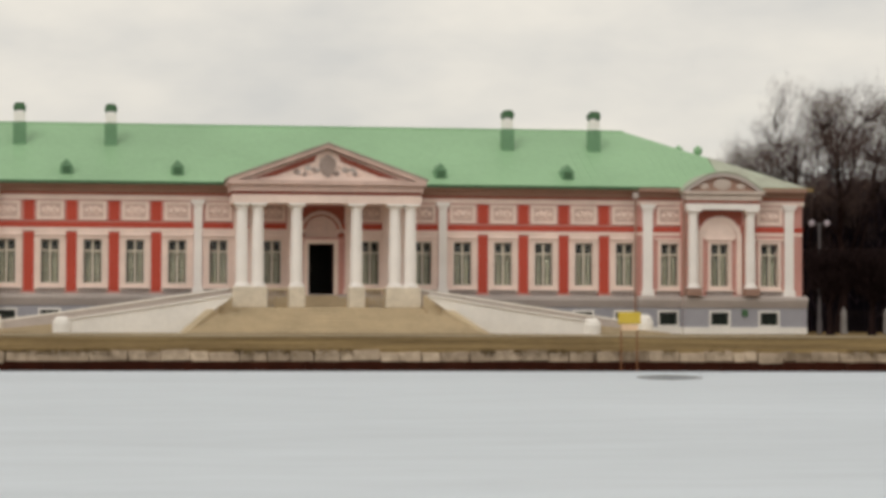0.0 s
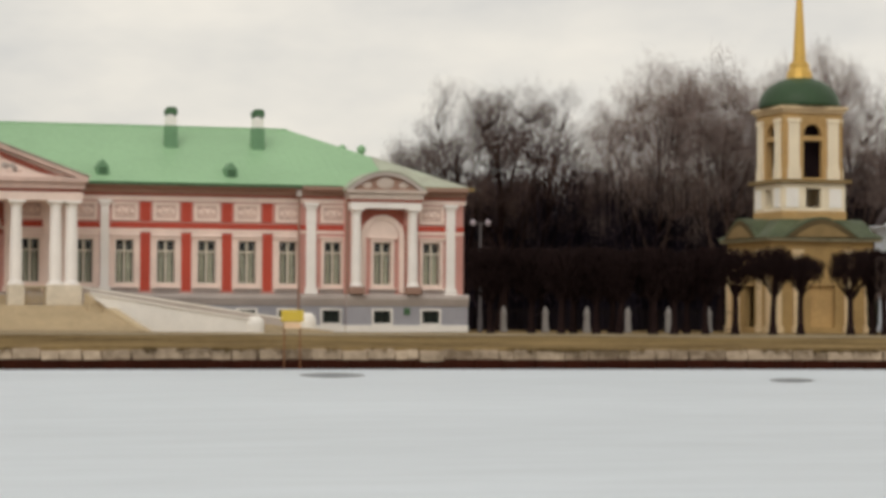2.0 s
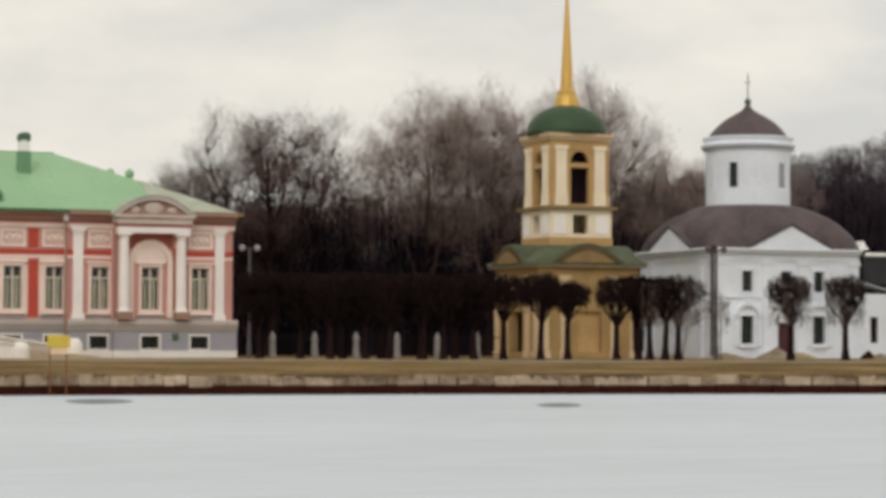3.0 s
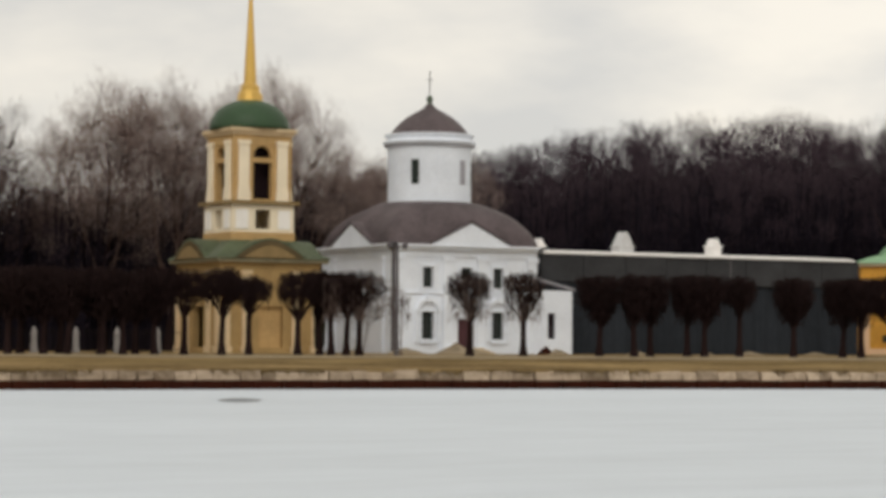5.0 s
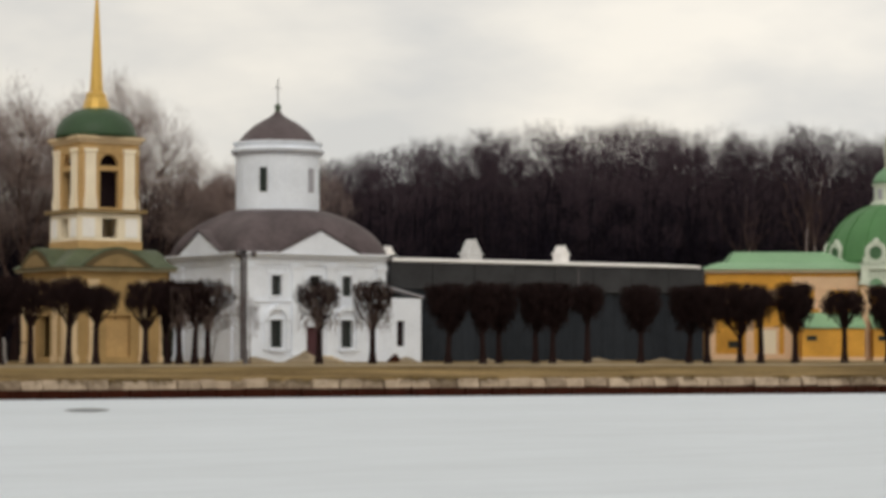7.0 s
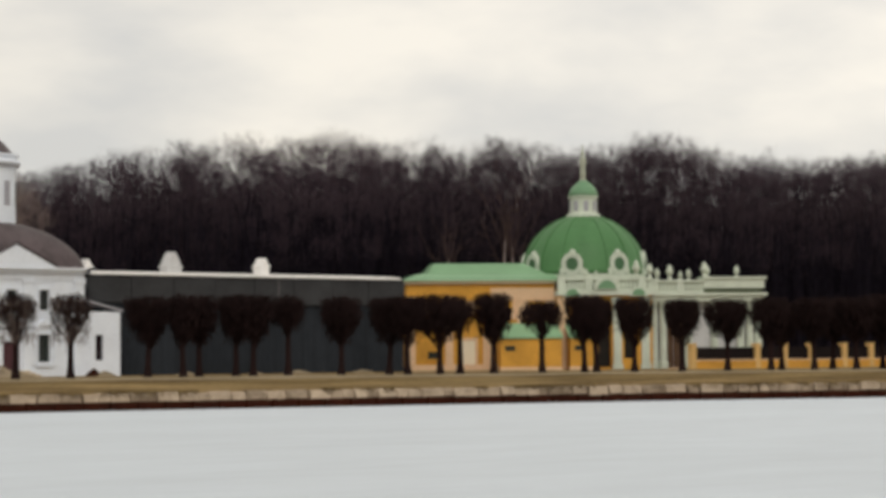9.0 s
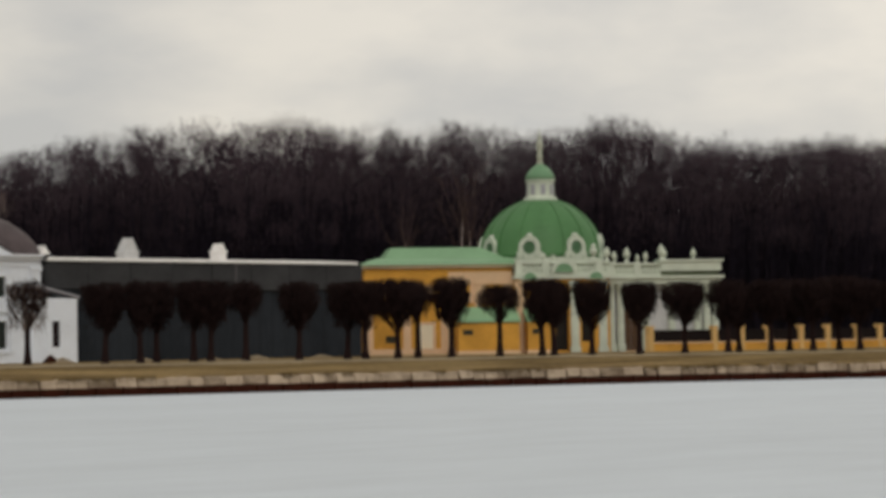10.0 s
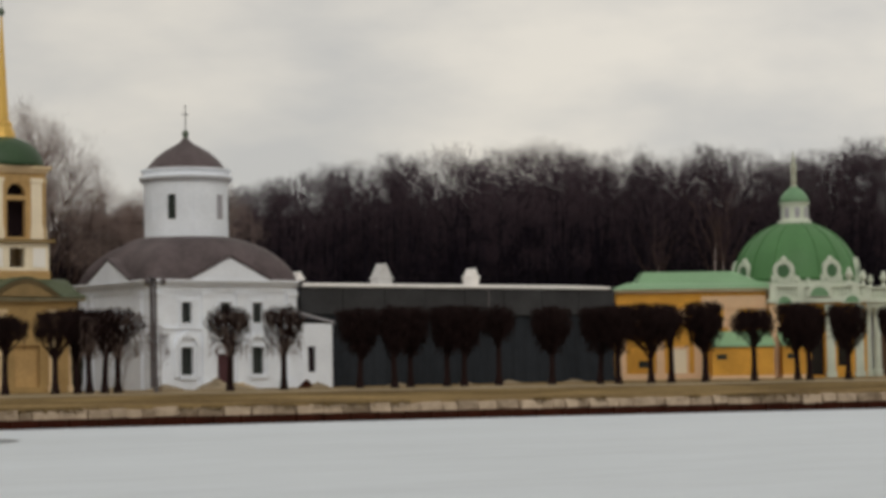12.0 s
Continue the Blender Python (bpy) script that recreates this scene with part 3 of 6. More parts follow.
for dx in (-0.22, 0.22):
    turned(bm, [(0.1, 0.0), (0.05, 0.06)], 8, dx, 0.2)
    turned(bm, [(0.08, 0.0), (0.04, 0.05)], 8, dx, -0.2)
for v in bm.verts:
    v.co = Vector((v.co.x, -0.05 - v.co.z, 7.81 + v.co.y))
part("relief", bm, TRIM, panel, "pale stucco wreath and scrolls")
bay = part("bay_field", wall_with(-1.0, 1.0, 2.64, 6.62, -0.05, 0.004, [(-0.6, 0.6, SILL, SILL + WIN_H)]), TRIM, palace, "pale plaster field round the window")
red = part("red_field", boxes((-0.33, 0.33, -0.03, 0.004, 2.64, 6.4), (-0.33, 0.33, -0.03, 0.004, 7.16, 8.45)), RED, palace, "brick-red plaster field")
places = [(w, 0.0) for w in centre_wins] + [(s * 23.13, -0.3) for s in (-1, 1)] + [(s * q, -0.8) for s in (-1, 1) for q in (26.4, 29.8)]
for ob in (window, panel, bay):
    ob.location = (places[0][0], places[0][1], 0)
    for q, y in places[1:]:
        if abs(abs(q) - 26.4) < 0.1 and ob is not window or abs(q) > 21 and ob is bay:
            continue
        copy_thing(ob, pose(q, y, 0))
mids = [s * q for s in (-1, 1) for q in (10.65, 13.35, 16.05, 18.75)]
red.location = (mids[0], 0, 0)
for q in mids[1:]:
    copy_thing(red, pose(q, 0, 0))
# string courses: red strip and pale bands, frieze, cornice
for x0, x1, y in ((-20.9, -6.2, 0.0), (6.2, 20.9, 0.0), (-6.2, 6.2, 0.0), (-23.85, -20.9, -0.3), (20.9, 23.85, -0.3), (-32.05, -28.8, -0.8), (28.8, 32.05, -0.8)):
    part("red_strip", boxes((x0, x1, y - 0.05, y + 0.004, 6.72, 7.06)), RED, palace, "red string course")
    part("pale_strip", boxes((x0, x1, y - 0.08, y + 0.004, 6.5, 6.7)), TRIM, palace, "pale string course")
for x0, x1, y in ((-20.9, 20.9, 0.0), (-23.85, -20.9, -0.3), (20.9, 23.85, -0.3), (-32.15, -23.85, -0.8), (23.85, 32.15, -0.8)):
    part("frieze", boxes((x0, x1, y - 0.16, y + 0.004, 8.5, 8.82)), TRIM, palace, "pale frieze band")
    part("red_line", boxes((x0, x1, y - 0.22, y + 0.004, 8.82, 8.98)), BRICK, palace, "thin red band under the cornice")
    bm = bmesh.new()
    prism(bm, [(-0.24, 8.98), (-0.4, 9.25), (-0.85, 9.38), (-0.85, 9.6), (0.6, 9.6), (0.6, 8.98)], x0, x1)
    for v in bm.verts:
        v.co = Vector((v.co.y, v.co.x + y, v.co.z))
    # brown cornice colour also carries the shadow under the roof overhang
    part("cornice", bm, CORNICE, palace, "moulded cornice, its brown deepened as eave shadow")


def pilaster(x, y, w=0.9, z0=2.5, z1=8.55, material=None):
    bm = boxes((x - w / 2, x + w / 2, y - 0.2, y + 0.004, z0 + 0.45, z1 - 0.4), (x - w / 2 - 0.1, x + w / 2 + 0.1, y - 0.3, y + 0.004, z0, z0 + 0.28),
               (x - w / 2 - 0.05, x + w / 2 + 0.05, y - 0.25, y + 0.004, z0 + 0.28, z0 + 0.45),
               (x - w / 2 - 0.06, x + w / 2 + 0.06, y - 0.26, y + 0.004, z1 - 0.4, z1 - 0.22), (x - w / 2 - 0.16, x + w / 2 + 0.16, y - 0.34, y + 0.004, z1 - 0.22, z1))
    part("pilaster", bm, material or TRIM, palace, "pale pilaster with capital and base")


for s in (-1, 1):
    for x, y, w in ((7.98, 0, 0.56), (21.63, -0.3, 0.66), (31.12, -0.8, 0.62)):
        pilaster(s * x, y, w, material=WHITE)
    for x in (1.9, 4.35, 5.35):
        pilaster(s * x, 0, 0.7)
    # two columns carry a short entablature before the niche
    for x in (24.52, 28.4):
        bm = turned(bmesh.new(), [(0.44, 3.0), (0.44, 3.1), (0.38, 3.2), (0.34, 3.3), (0.34, 4.6), (0.29, 7.75), (0.33, 7.78), (0.32, 7.9), (0.42, 8.06)], 18, s * x, -1.25)
        box(bm, s * x - 0.46, s * x + 0.46, -1.7, -0.8, 8.06, 8.2)
        part("column", bm, WHITE, palace, "white round column")
        part("pedestal", soft_box(s * x - 0.5, s * x + 0.5, -1.36 - 0.36, -0.79, 2.5, 3.0, 0.03), CORNICE, palace, "reddish brown stone pedestal")
        pilaster(s * x, -0.8, 0.6, material=TRIM)
    part("architrave", boxes((s * 26.45 - 2.45, s * 26.45 + 2.45, -1.68, -0.79, 8.2, 8.6)), WHITE, palace, "pale beam over the niche columns")
    part("red_line", boxes((s * 26.45 - 2.5, s * 26.45 + 2.5, -1.72, -0.79, 8.62, 8.8)), BRICK, palace)
    part("cornice", boxes((s * 26.45 - 2.55, s * 26.45 + 2.55, -1.78, -0.79, 8.8, 9.22), (s * 26.45 - 2.75, s * 26.45 + 2.75, -1.95, -0.79, 9.22, 9.4)), PEDIMENT, palace, "pale cornice under the pediment")
    # niche bay of the end pavilion: red field, pale arch, curved pediment
    c = s * 26.4
    bm = prism(bmesh.new(), arch(c, 6.3, 1.5, 16) + [(c - 1.5, 2.6), (c - 1.15, 2.6)] + arch(c, 6.3, 1.15, 16, math.pi, 0.0) + [(c + 1.15, 2.6), (c + 1.5, 2.6)], -0.95, -0.796)
    part("niche_arch", bm, TRIM, palace, "pale arched surround")
    # no hollow here: the darker red paints in the shade of a recess
    part("red_field", wall_with(c - 1.5, c + 1.5, 7.2, 8.3, -0.84, -0.796, []), BRICK, palace, "flat red field over the niche, darkened as a shaded recess")
    for d in (-1, 1):
        a, b = sorted((c + d * 1.5, c + d * 1.72))
        part("red_field", boxes((a, b, -0.84, -0.796, 2.64, 7.2)), BRICK, palace)
    bm = prism(bmesh.new(), arch(c, 6.35, 1.1, 14) + [(c - 1.1, 6.3), (c + 1.1, 6.3)], -0.87, -0.797)
    part("lunette", bm, TRIM, palace, "pale shell ornament over the window")
    bm = prism(bmesh.new(), [(c + 2.55 * q, 9.25 + 1.24 * (1 - abs(q) ** 2.0)) for q in [1 - i / 8 for i in range(17)]], -1.6, -0.6)
    part("curved_pediment", bm, CORNICE, palace, "brown stained segmental pediment field")
    up = [(c + 2.68 * q, 9.38 + 1.27 * (1 - abs(q) ** 2.0)) for q in [1 - i / 8 for i in range(17)]]
    dn = [(c + 2.35 * q, 9.38 + 1.0 * (1 - abs(q) ** 2.0)) for q in [-1 + i / 8 for i in range(17)]]
    part("pediment_moulding", prism(bmesh.new(), up + dn, -1.86, -1.5), LEDGE, palace, "greyish curved moulding")
    bm = bmesh.new()
    up = [(c + 2.8 * q, 9.45 + 1.27 * (1 - abs(q) ** 2.0)) for q in [1 - i / 8 for i in range(17)]]
    dn = [(x, z - 0.12) for x, z in up[::-1]]
    prism(bm, up + dn, -1.9, 2.6)
    part("pediment_roof", bm, ROOF_GREY, palace, "weathered grey-green sheet over the pediment")
    bm = bmesh.new()
    turned(bm, [(0.5, 0), (0.42, 0.1), (0.2, 0.14)], 14)
    for dx in (-1.0, 1.0):
        turned(bm, [(0.28, 0), (0.2, 0.1), (0.1, 0.12)], 10, dx, -0.15)
    for v in bm.verts:
        v.co = Vector((c + v.co.x * 1.25, -1.6 - v.co.z, 9.85 + 0.85 * v.co.y))
    part("relief", bm, PEDIMENT, palace, "carved relief in the pediment")

# main roof, hipped, with dormers and chimneys
bm = bmesh.new()
E0, RZ = 9.6, 14.1
pts = {"a": (-32.65, -0.9, E0), "b": (32.65, -0.9, E0), "c": (32.65, 18.9, E0), "d": (-32.65, 18.9, E0), "e": (-22.0, 9.0, RZ), "f": (22.0, 9.0, RZ)}
v = {k: bm.verts.new(p) for k, p in pts.items()}
for f in ("abfe", "bcf", "cdef", "dae", "dcba"):
    bm.faces.new([v[k] for k in f])
part("roof", bm, ROOF, palace, "pale green sheet-metal hipped roof")
bm = bmesh.new()
for i in range(-55, 56):
    x = i * 0.6
    run = min(1.0, (32.65 - abs(x)) / 10.65)
    if run < 0.05:
        continue
    p = [(x - 0.01, -0.9, E0), (x + 0.01, -0.9, E0), (x + 0.01, -0.9 + 9.9 * run, E0 + (RZ - E0) * run), (x - 0.01, -0.9 + 9.9 * run, E0 + (RZ - E0) * run)]
    lo = [bm.verts.new((a, b, c + 0.005)) for a, b, c in p]
    hi = [bm.verts.new((a, b, c + 0.014)) for a, b, c in p]
    bm.faces.new(hi)
    for k in range(4):
        bm.faces.new((lo[k], lo[(k + 1) % 4], hi[(k + 1) % 4], hi[k]))
seams = part("roof_seams", bm, ROOF, palace, "standing seams of the roof")
seams["kind"] = "stuff"
part("ridge_roll", boxes((-22.0, 22.0, 8.93, 9.07, RZ - 0.05, RZ + 0.08)), ROOF, palace)
for x0, x1 in ((-23.6, -6.4), (6.4, 23.6)):
    part("gutter", boxes((x0, x1, -1.05, -0.88, 9.5, 9.68)), ROOF_DARK, palace, "dark green gutter")
# weathered sheets over the corners of the end pavilions
for s in (-1, 1):
    part("gutter", boxes((*sorted((s * 29.1, s * 32.75)), -1.08, -0.88, 9.46, 9.7)), OLIVE, palace, "olive brown gutter of the end pavilion")
    rows = []
    for x in (26.9, 32.6):
        run = (32.65 - x) / 10.65
        rows += [(s * x, -0.9, E0 + 0.03), (s * x, -0.9 + 9.9 * run, E0 + (RZ - E0) * run + 0.03)]
    bm = bmesh.new()
    lo = [bm.verts.new(p) for p in (rows[0], rows[2], rows[3], rows[1])]
    hi = [bm.verts.new((v.co.x, v.co.y - 0.01, v.co.z + 0.025)) for v in lo]
    bm.faces.new(lo)
    bm.faces.new(hi)
    for k in range(4):
        bm.faces.new((lo[k], lo[(k + 1) % 4], hi[(k + 1) % 4], hi[k]))
    part("corner_sheet", bm, ROOF_GREY, palace, "weathered grey-green sheet on the roof corner")


def slope(y):
    return E0 + (y + 0.9) / 9.9 * (RZ - E0)


def chimney(x):
    y = 5.6
    z = slope(y)
    base = part("chimney", soft_box(x - 0.42, x + 0.42, y - 0.4, y + 0.4, z - 0.8, z + 1.35, 0.03), ROOF_MID, palace, "chimney with a green clad foot")
    part("shaft", soft_box(x - 0.36, x + 0.36, y - 0.34, y + 0.34, z + 1.3, z + 2.0, 0.03), WHITE, base, "white plastered shaft")
    for a in (-0.3, 0.3):
        for b in (-0.3, 0.3):
            part("cap_post", boxes((x + a - 0.05, x + a + 0.05, y + b - 0.05, y + b + 0.05, z + 2.0, z + 2.2)), ROOF_DARK, base)
    bm = prism(bmesh.new(), [(x - 0.4, z + 2.15), (x + 0.4, z + 2.15), (x + 0.4, z + 2.4), (x + 0.25, z + 2.6), (x - 0.25, z + 2.6), (x - 0.4, z + 2.4)], y - 0.45, y + 0.45)
    part("cap", bm, ROOF_DARK, base, "dark green metal cap")


for x in (-19.6, -13.6, 13.2, 19.2):
    chimney(x)


def dormer(x):
    y = 0.35
    z = slope(y)
    d = part("dormer", prism(bmesh.new(), [(x - 0.4, z - 0.2), (x + 0.4, z - 0.2), (x + 0.4, z + 0.55), (x, z + 1.0), (x - 0.4, z + 0.55)], y, y + 2.4), ROOF_MID, palace, "small green roof dormer")
    part("louvre", boxes((x - 0.25, x + 0.25, y - 0.05, y + 0.02, z, z + 0.5)), ROOF_DARK, d)


for x in (-16.4, -9.3, 7.9, 16.4):
    dormer(x)
for x in (26.0, 27.4):
    bm = turned(bmesh.new(), [(0.22, 10.2), (0.2, 12.6), (0.32, 12.7), (0.3, 13.0), (0.05, 13.2)], 10, x, 9.0)
    part("vent_pipe", bm, ROOF, palace, "green roof vent")

# portico
def column(x, y, z0=2.9, z1=8.2, r=0.4):
    bm = turned(bmesh.new(), [(r * 1.3, z0), (r * 1.3, z0 + 0.1), (r * 1.15, z0 + 0.18), (r, z0 + 0.26), (r * 1.0, z0 + 1.8), (r * 0.85, z1 - 0.45), (r * 0.95, z1 - 0.42), (r * 0.9, z1 - 0.3), (r * 1.25, z1 - 0.14)], 18, x, y)
    box(bm, x - r * 1.35, x + r * 1.35, y - r * 1.35, y + r * 1.35, z1 - 0.14, z1)
    part("column", bm, WHITE, palace, "white round column", smooth=False)


for s in (-1, 1):
    for x in (1.9, 4.35, 5.35):
        column(s * x, -4.0)
    part("pedestal", soft_box(*sorted((s * 1.38, s * 2.42)), -4.5, -3.45, 1.6, 2.9, 0.05), PEDESTAL, palace, "cream stone pedestal")
    part("pedestal", soft_box(*sorted((s * 3.75, s * 6.0)), -4.5, -3.45, 1.6, 2.9, 0.05), PEDESTAL, palace)
    a, b = sorted((s * 2.42, s * 3.75))
    rail = part("balustrade", soft_box(a, b, -4.15, -3.85, 2.7, 2.85, 0.02), STEP, palace, "tan stone balustrade")
    for i in range(6):
        part("baluster", turned(bmesh.new(), [(0.05, 1.62), (0.08, 2.0), (0.04, 2.45), (0.06, 2.7)], 6, a + 0.19 + 0.21 * i, -4.0), STEP, rail)
part("architrave", boxes((-6.0, 6.0, -4.5, -3.5, 8.2, 8.72), (-6.0, -5.0, -3.5, -0.2, 8.2, 8.72), (5.0, 6.0, -3.5, -0.2, 8.2, 8.72)), TRIM, palace, "pale entablature beam")
part("red_line", boxes((-5.95, 5.95, -4.4, -3.4, 8.72, 8.94), (-6.05, -5.0, -3.4, -0.25, 8.72, 8.94), (5.0, 6.05, -3.4, -0.25, 8.72, 8.94)), BRICK, palace)
part("cornice", boxes((-6.1, 6.1, -4.65, -0.25, 8.94, 9.36), (-6.3, 6.3, -4.9, -0.25, 9.36, 9.62)), STUCCO, palace, "weathered cornice and ceiling slab")
bm = prism(bmesh.new(), [(-5.6, 9.62), (5.6, 9.62), (0, 11.6)], -4.35, -3.9)
tymp = part("tympanum", bm, TRIM, palace, "pale pediment field with relief")
bm = bmesh.new()
for s in (-1, 1):
    prism(bm, [(s * 4.6, 9.75), (s * 0.7, 11.27), (s * 0.85, 10.85), (s * 3.3, 9.92)], -4.39, -4.34)
part("red_field", bm, BRICK, tymp, "red-brown strips of the pediment field")
shield = prism(bmesh.new(), [(-0.46, 11.0), (-0.54, 10.6), (-0.36, 10.12), (0.0, 9.82), (0.36, 10.12), (0.54, 10.6), (0.46, 11.0), (0.0, 11.28)], -4.5, -4.34)
part("coat_of_arms", shield, APRON, tymp, "grey carved shield")
rng = random.Random(4)
for k in range(16):
    s = -1 if k % 2 else 1
    x = 0.62 + 0.2 * (k // 2) + rng.uniform(-0.08, 0.08)
    z = 9.78 + max(0.12, 1.25 - 0.36 * x) * rng.uniform(0.25, 0.85)
    bm = turned(bmesh.new(), [(0.02, -0.17), (0.15, -0.1), (0.19, 0.0), (0.14, 0.12), (0.03, 0.18)], 8)
    for v in bm.verts:
        v.co = Vector((s * x + v.co.x * rng.uniform(0.9, 1.3), -4.37 + v.co.y * 0.5, z + v.co.z))
    part("garland", bm, APRON if k % 3 == 0 else LEDGE if k % 3 == 1 else TRIM, tymp, "carved garland")
for s in (-1, 1):
    bm = prism(bmesh.new(), [(s * 6.25, 9.62), (s * 6.25, 9.72), (0, 11.95), (0, 11.68), (s * 5.65, 9.62)], -4.9, -3.85)
    part("raking_cornice", bm, STUCCO, palace, "weathered raking cornice")
    bm = bmesh.new()
    q = [(s * 6.4, -5.0, 9.68), (0, -5.0, 11.97), (0, 4.4, 11.97), (s * 6.4, -0.6, 9.68)]
    lo = [bm.verts.new(p) for p in q]
    hi = [bm.verts.new((a, b, c + 0.09)) for a, b, c in q]
    bm.faces.new(lo)
    bm.faces.new(hi)
    for k in range(4):
        bm.faces.new((lo[k], lo[(k + 1) % 4], hi[(k + 1) % 4], hi[k]))
    part("portico_roof", bm, ROOF_GREY, palace, "grey-green sheet roof of the portico")
door = part("door", frame_bm(1.64, 3.36, 0.3, -0.16, 0.1, 2.42), TRIM, palace, "open dark doorway in a pale surround")
part("leaf", boxes((-0.8, -0.74, 0.1, 0.85, 2.42, 5.78), (0.74, 0.8, 0.1, 0.85, 2.42, 5.78)), DARKWOOD, door, "dark door leaves folded inward")
part("threshold", boxes((-1.1, 1.1, -0.3, 0.6, 2.3, 2.42)), STEP, door)
# flat slab whose dark red stands in for recess shade
part("red_field", boxes((-1.5, 1.5, -0.04, 0.002, 6.2, 8.2)), BRICK, palace, "flat red field over the door, darkened as a shaded recess")
part("door_arch", prism(bmesh.new(), arch(0, 6.5, 1.42, 16) + arch(0, 6.5, 1.2, 16, math.pi, 0.0), -0.16, -0.03), STUCCO, palace, "pale moulded arch over the door")
part("lunette", prism(bmesh.new(), arch(0, 6.5, 1.08, 14) + [(-1.08, 6.2), (1.08, 6.2)], -0.12, -0.03), STUCCO, palace, "arched relief over the door")
part("portico_floor", boxes((-6.3, 6.3, -5.4, 0.0, 0.0, 1.62), (-3.0, 3.0, -1.2, 0.0, 1.62, 2.3)), STEP, palace, "tan stone podium of the portico")
for x in (20.75, 23.95, -20.75, -23.95):
    bm = turned(bmesh.new(), [(0.07, 0.5), (0.07, 9.0)], 8, x, -0.62 if abs(x) < 22 else -1.0)
    part("downpipe", bm, CORNICE, palace, "brown downpipe")
    part("pipe_head", soft_box(x - 0.18, x + 0.18, -0.85 if abs(x) < 22 else -1.2, -0.5 if abs(x) < 22 else -0.86, 8.9, 9.35, 0.03), LEDGE, palace)

# front steps and carriage ramps
steps = thing("front_steps", (13.63, 148.6, 1.5), "broad flaring tan stone steps up to the portico", "steps")
for k in range(10):
    z1 = 1.62 - 0.162 * k
    f0, f1 = k / 10, (k + 1) / 10
    w = 6.25 + 2.85 * f1
    bm = soft_box(-w, w, -5.3 * f1, -5.3 * f0 + (0.05 if k else 0.0), -0.1, z1, 0.015)
    part("step", bm, STEP, steps)


for s in (-1, 1):
    bm = bmesh.new()
    a = [bm.verts.new(p) for p in ((s * 6.0, 0.1, 2.4), (s * 6.55, 0.1, 2.4), (s * 9.45, -5.4, 0.04), (s * 9.0, -5.4, 0.04))]
    c = [bm.verts.new((v.co.x, v.co.y, -0.15)) for v in a]
    bm.faces.new(a)
    bm.faces.new(c)
    for k in range(4):
        bm.faces.new((a[k], a[(k + 1) % 4], c[(k + 1) % 4], c[k]))
    part("cheek_wall", bm, STEP, steps, "tan sloping cheek wall")


def carriage_ramp(s):
    r = thing("carriage_ramp", (13.63 + s * 6.1, 148.0, 1.5), "white stone carriage ramp curving down beside the steps", "ramp", "carriage ramps")

    def outline(x_end, z0, z1, mid):
        return [(0.0, -0.1), (s * x_end, -0.1), (s * x_end, z1), (s * x_end * 0.5, mid), (0.0, z0)]
    part("road_bed", prism(bmesh.new(), outline(15.5, 1.75, 0.1, 0.85), -1.0, 3.2), STEP, r, "tan road surface of the ramp")
    part("front_parapet", prism(bmesh.new(), [(s * 1.3, -0.1), (s * 10.3, -0.1), (s * 10.3, 0.75), (s * 5.15, 1.5), (0.0, 2.35), (0.0, 2.25), (s * 1.3, 1.3)], -1.5, -1.0), RAMP, r, "white sloping parapet wall")
    part("coping", prism(bmesh.new(), [(0, 2.34), (s * 5.15, 1.49), (s * 10.3, 0.74), (s * 10.3, 0.86), (s * 5.15, 1.61), (0, 2.47)], -1.6, -0.92), RAMP, r)
    # grey instead of white: the shade between the parapets is painted on
    part("rear_parapet", prism(bmesh.new(), outline(14.6, 2.75, 0.62, 1.66), 3.2, 3.6), LEDGE, r, "inner parapet, greyed as if shaded")
    part("coping", prism(bmesh.new(), [(0, 2.74), (s * 7.3, 1.65), (s * 14.6, 0.61), (s * 14.6, 0.73), (s * 7.3, 1.77), (0, 2.87)], 3.12, 3.68), RAMP, r)
    for x, y, h in ((10.35, -1.25, 1.0), (14.75, 3.2, 1.25)):
        bm = turned(bmesh.new(), [(0.6, -0.1), (0.6, h * 0.55), (0.52, h * 0.8), (0.3, h)], 16, s * x, y)
        part("end_scroll", bm, RAMP, r, "rounded white end of the parapet")


carriage_ramp(1)
carriage_ramp(-1)

# yellow board by the ramp
sign = thing("notice_board", (24.1, 108.75, 0.0), "yellow notice board on two tall posts at the water's edge", "sign")
part("board", soft_box(-0.54, 0.54, -0.04, 0.04, 2.22, 2.78, 0.02), SIGN, sign)
part("lower_plate", soft_box(-0.4, 0.42, -0.02, 0.03, 1.9, 2.19, 0.02), PEACH, sign, "pale plate under the board")
for x in (-0.38, 0.38):
    part("post", boxes((x - 0.028, x + 0.028, 0.04, 0.1, -0.1, 2.75)), POSTWOOD, sign, "reddish brown post")


def street_lamp(x, y, h, head, label):
    g = thing("street_lamp", (x, y, ground_z(x, y) - 0.05), label, "street lamp", "street lamps")
    part("pole", turned(bmesh.new(), [(0.16, 0), (0.16, 0.9), (0.11, 1.0), (0.08, h)], 10), STEEL, g, "grey tapered pole")
    bm = bmesh.new()
    box(bm, -0.5, 0.5, -0.04, 0.04, h - 0.1, h)
    part("cross_arm", bm, STEEL, g)
    for s in (-1, 1):
        bm = turned(bmesh.new(), [(0.07, h - 0.2), (0.16, h - 0.12), (0.19, h + 0.05), (0.14, h + 0.14), (0.05, h + 0.2)], 12, s * 0.52, 0)
        part("lantern", bm, head, g)


street_lamp(45.9, 150.0, 7.3, LAMPHEAD, "grey twin-headed street lamp with milky lanterns")
street_lamp(66.6, 124.0, 6.6, STEEL, "tall grey twin-headed street lamp before the church")

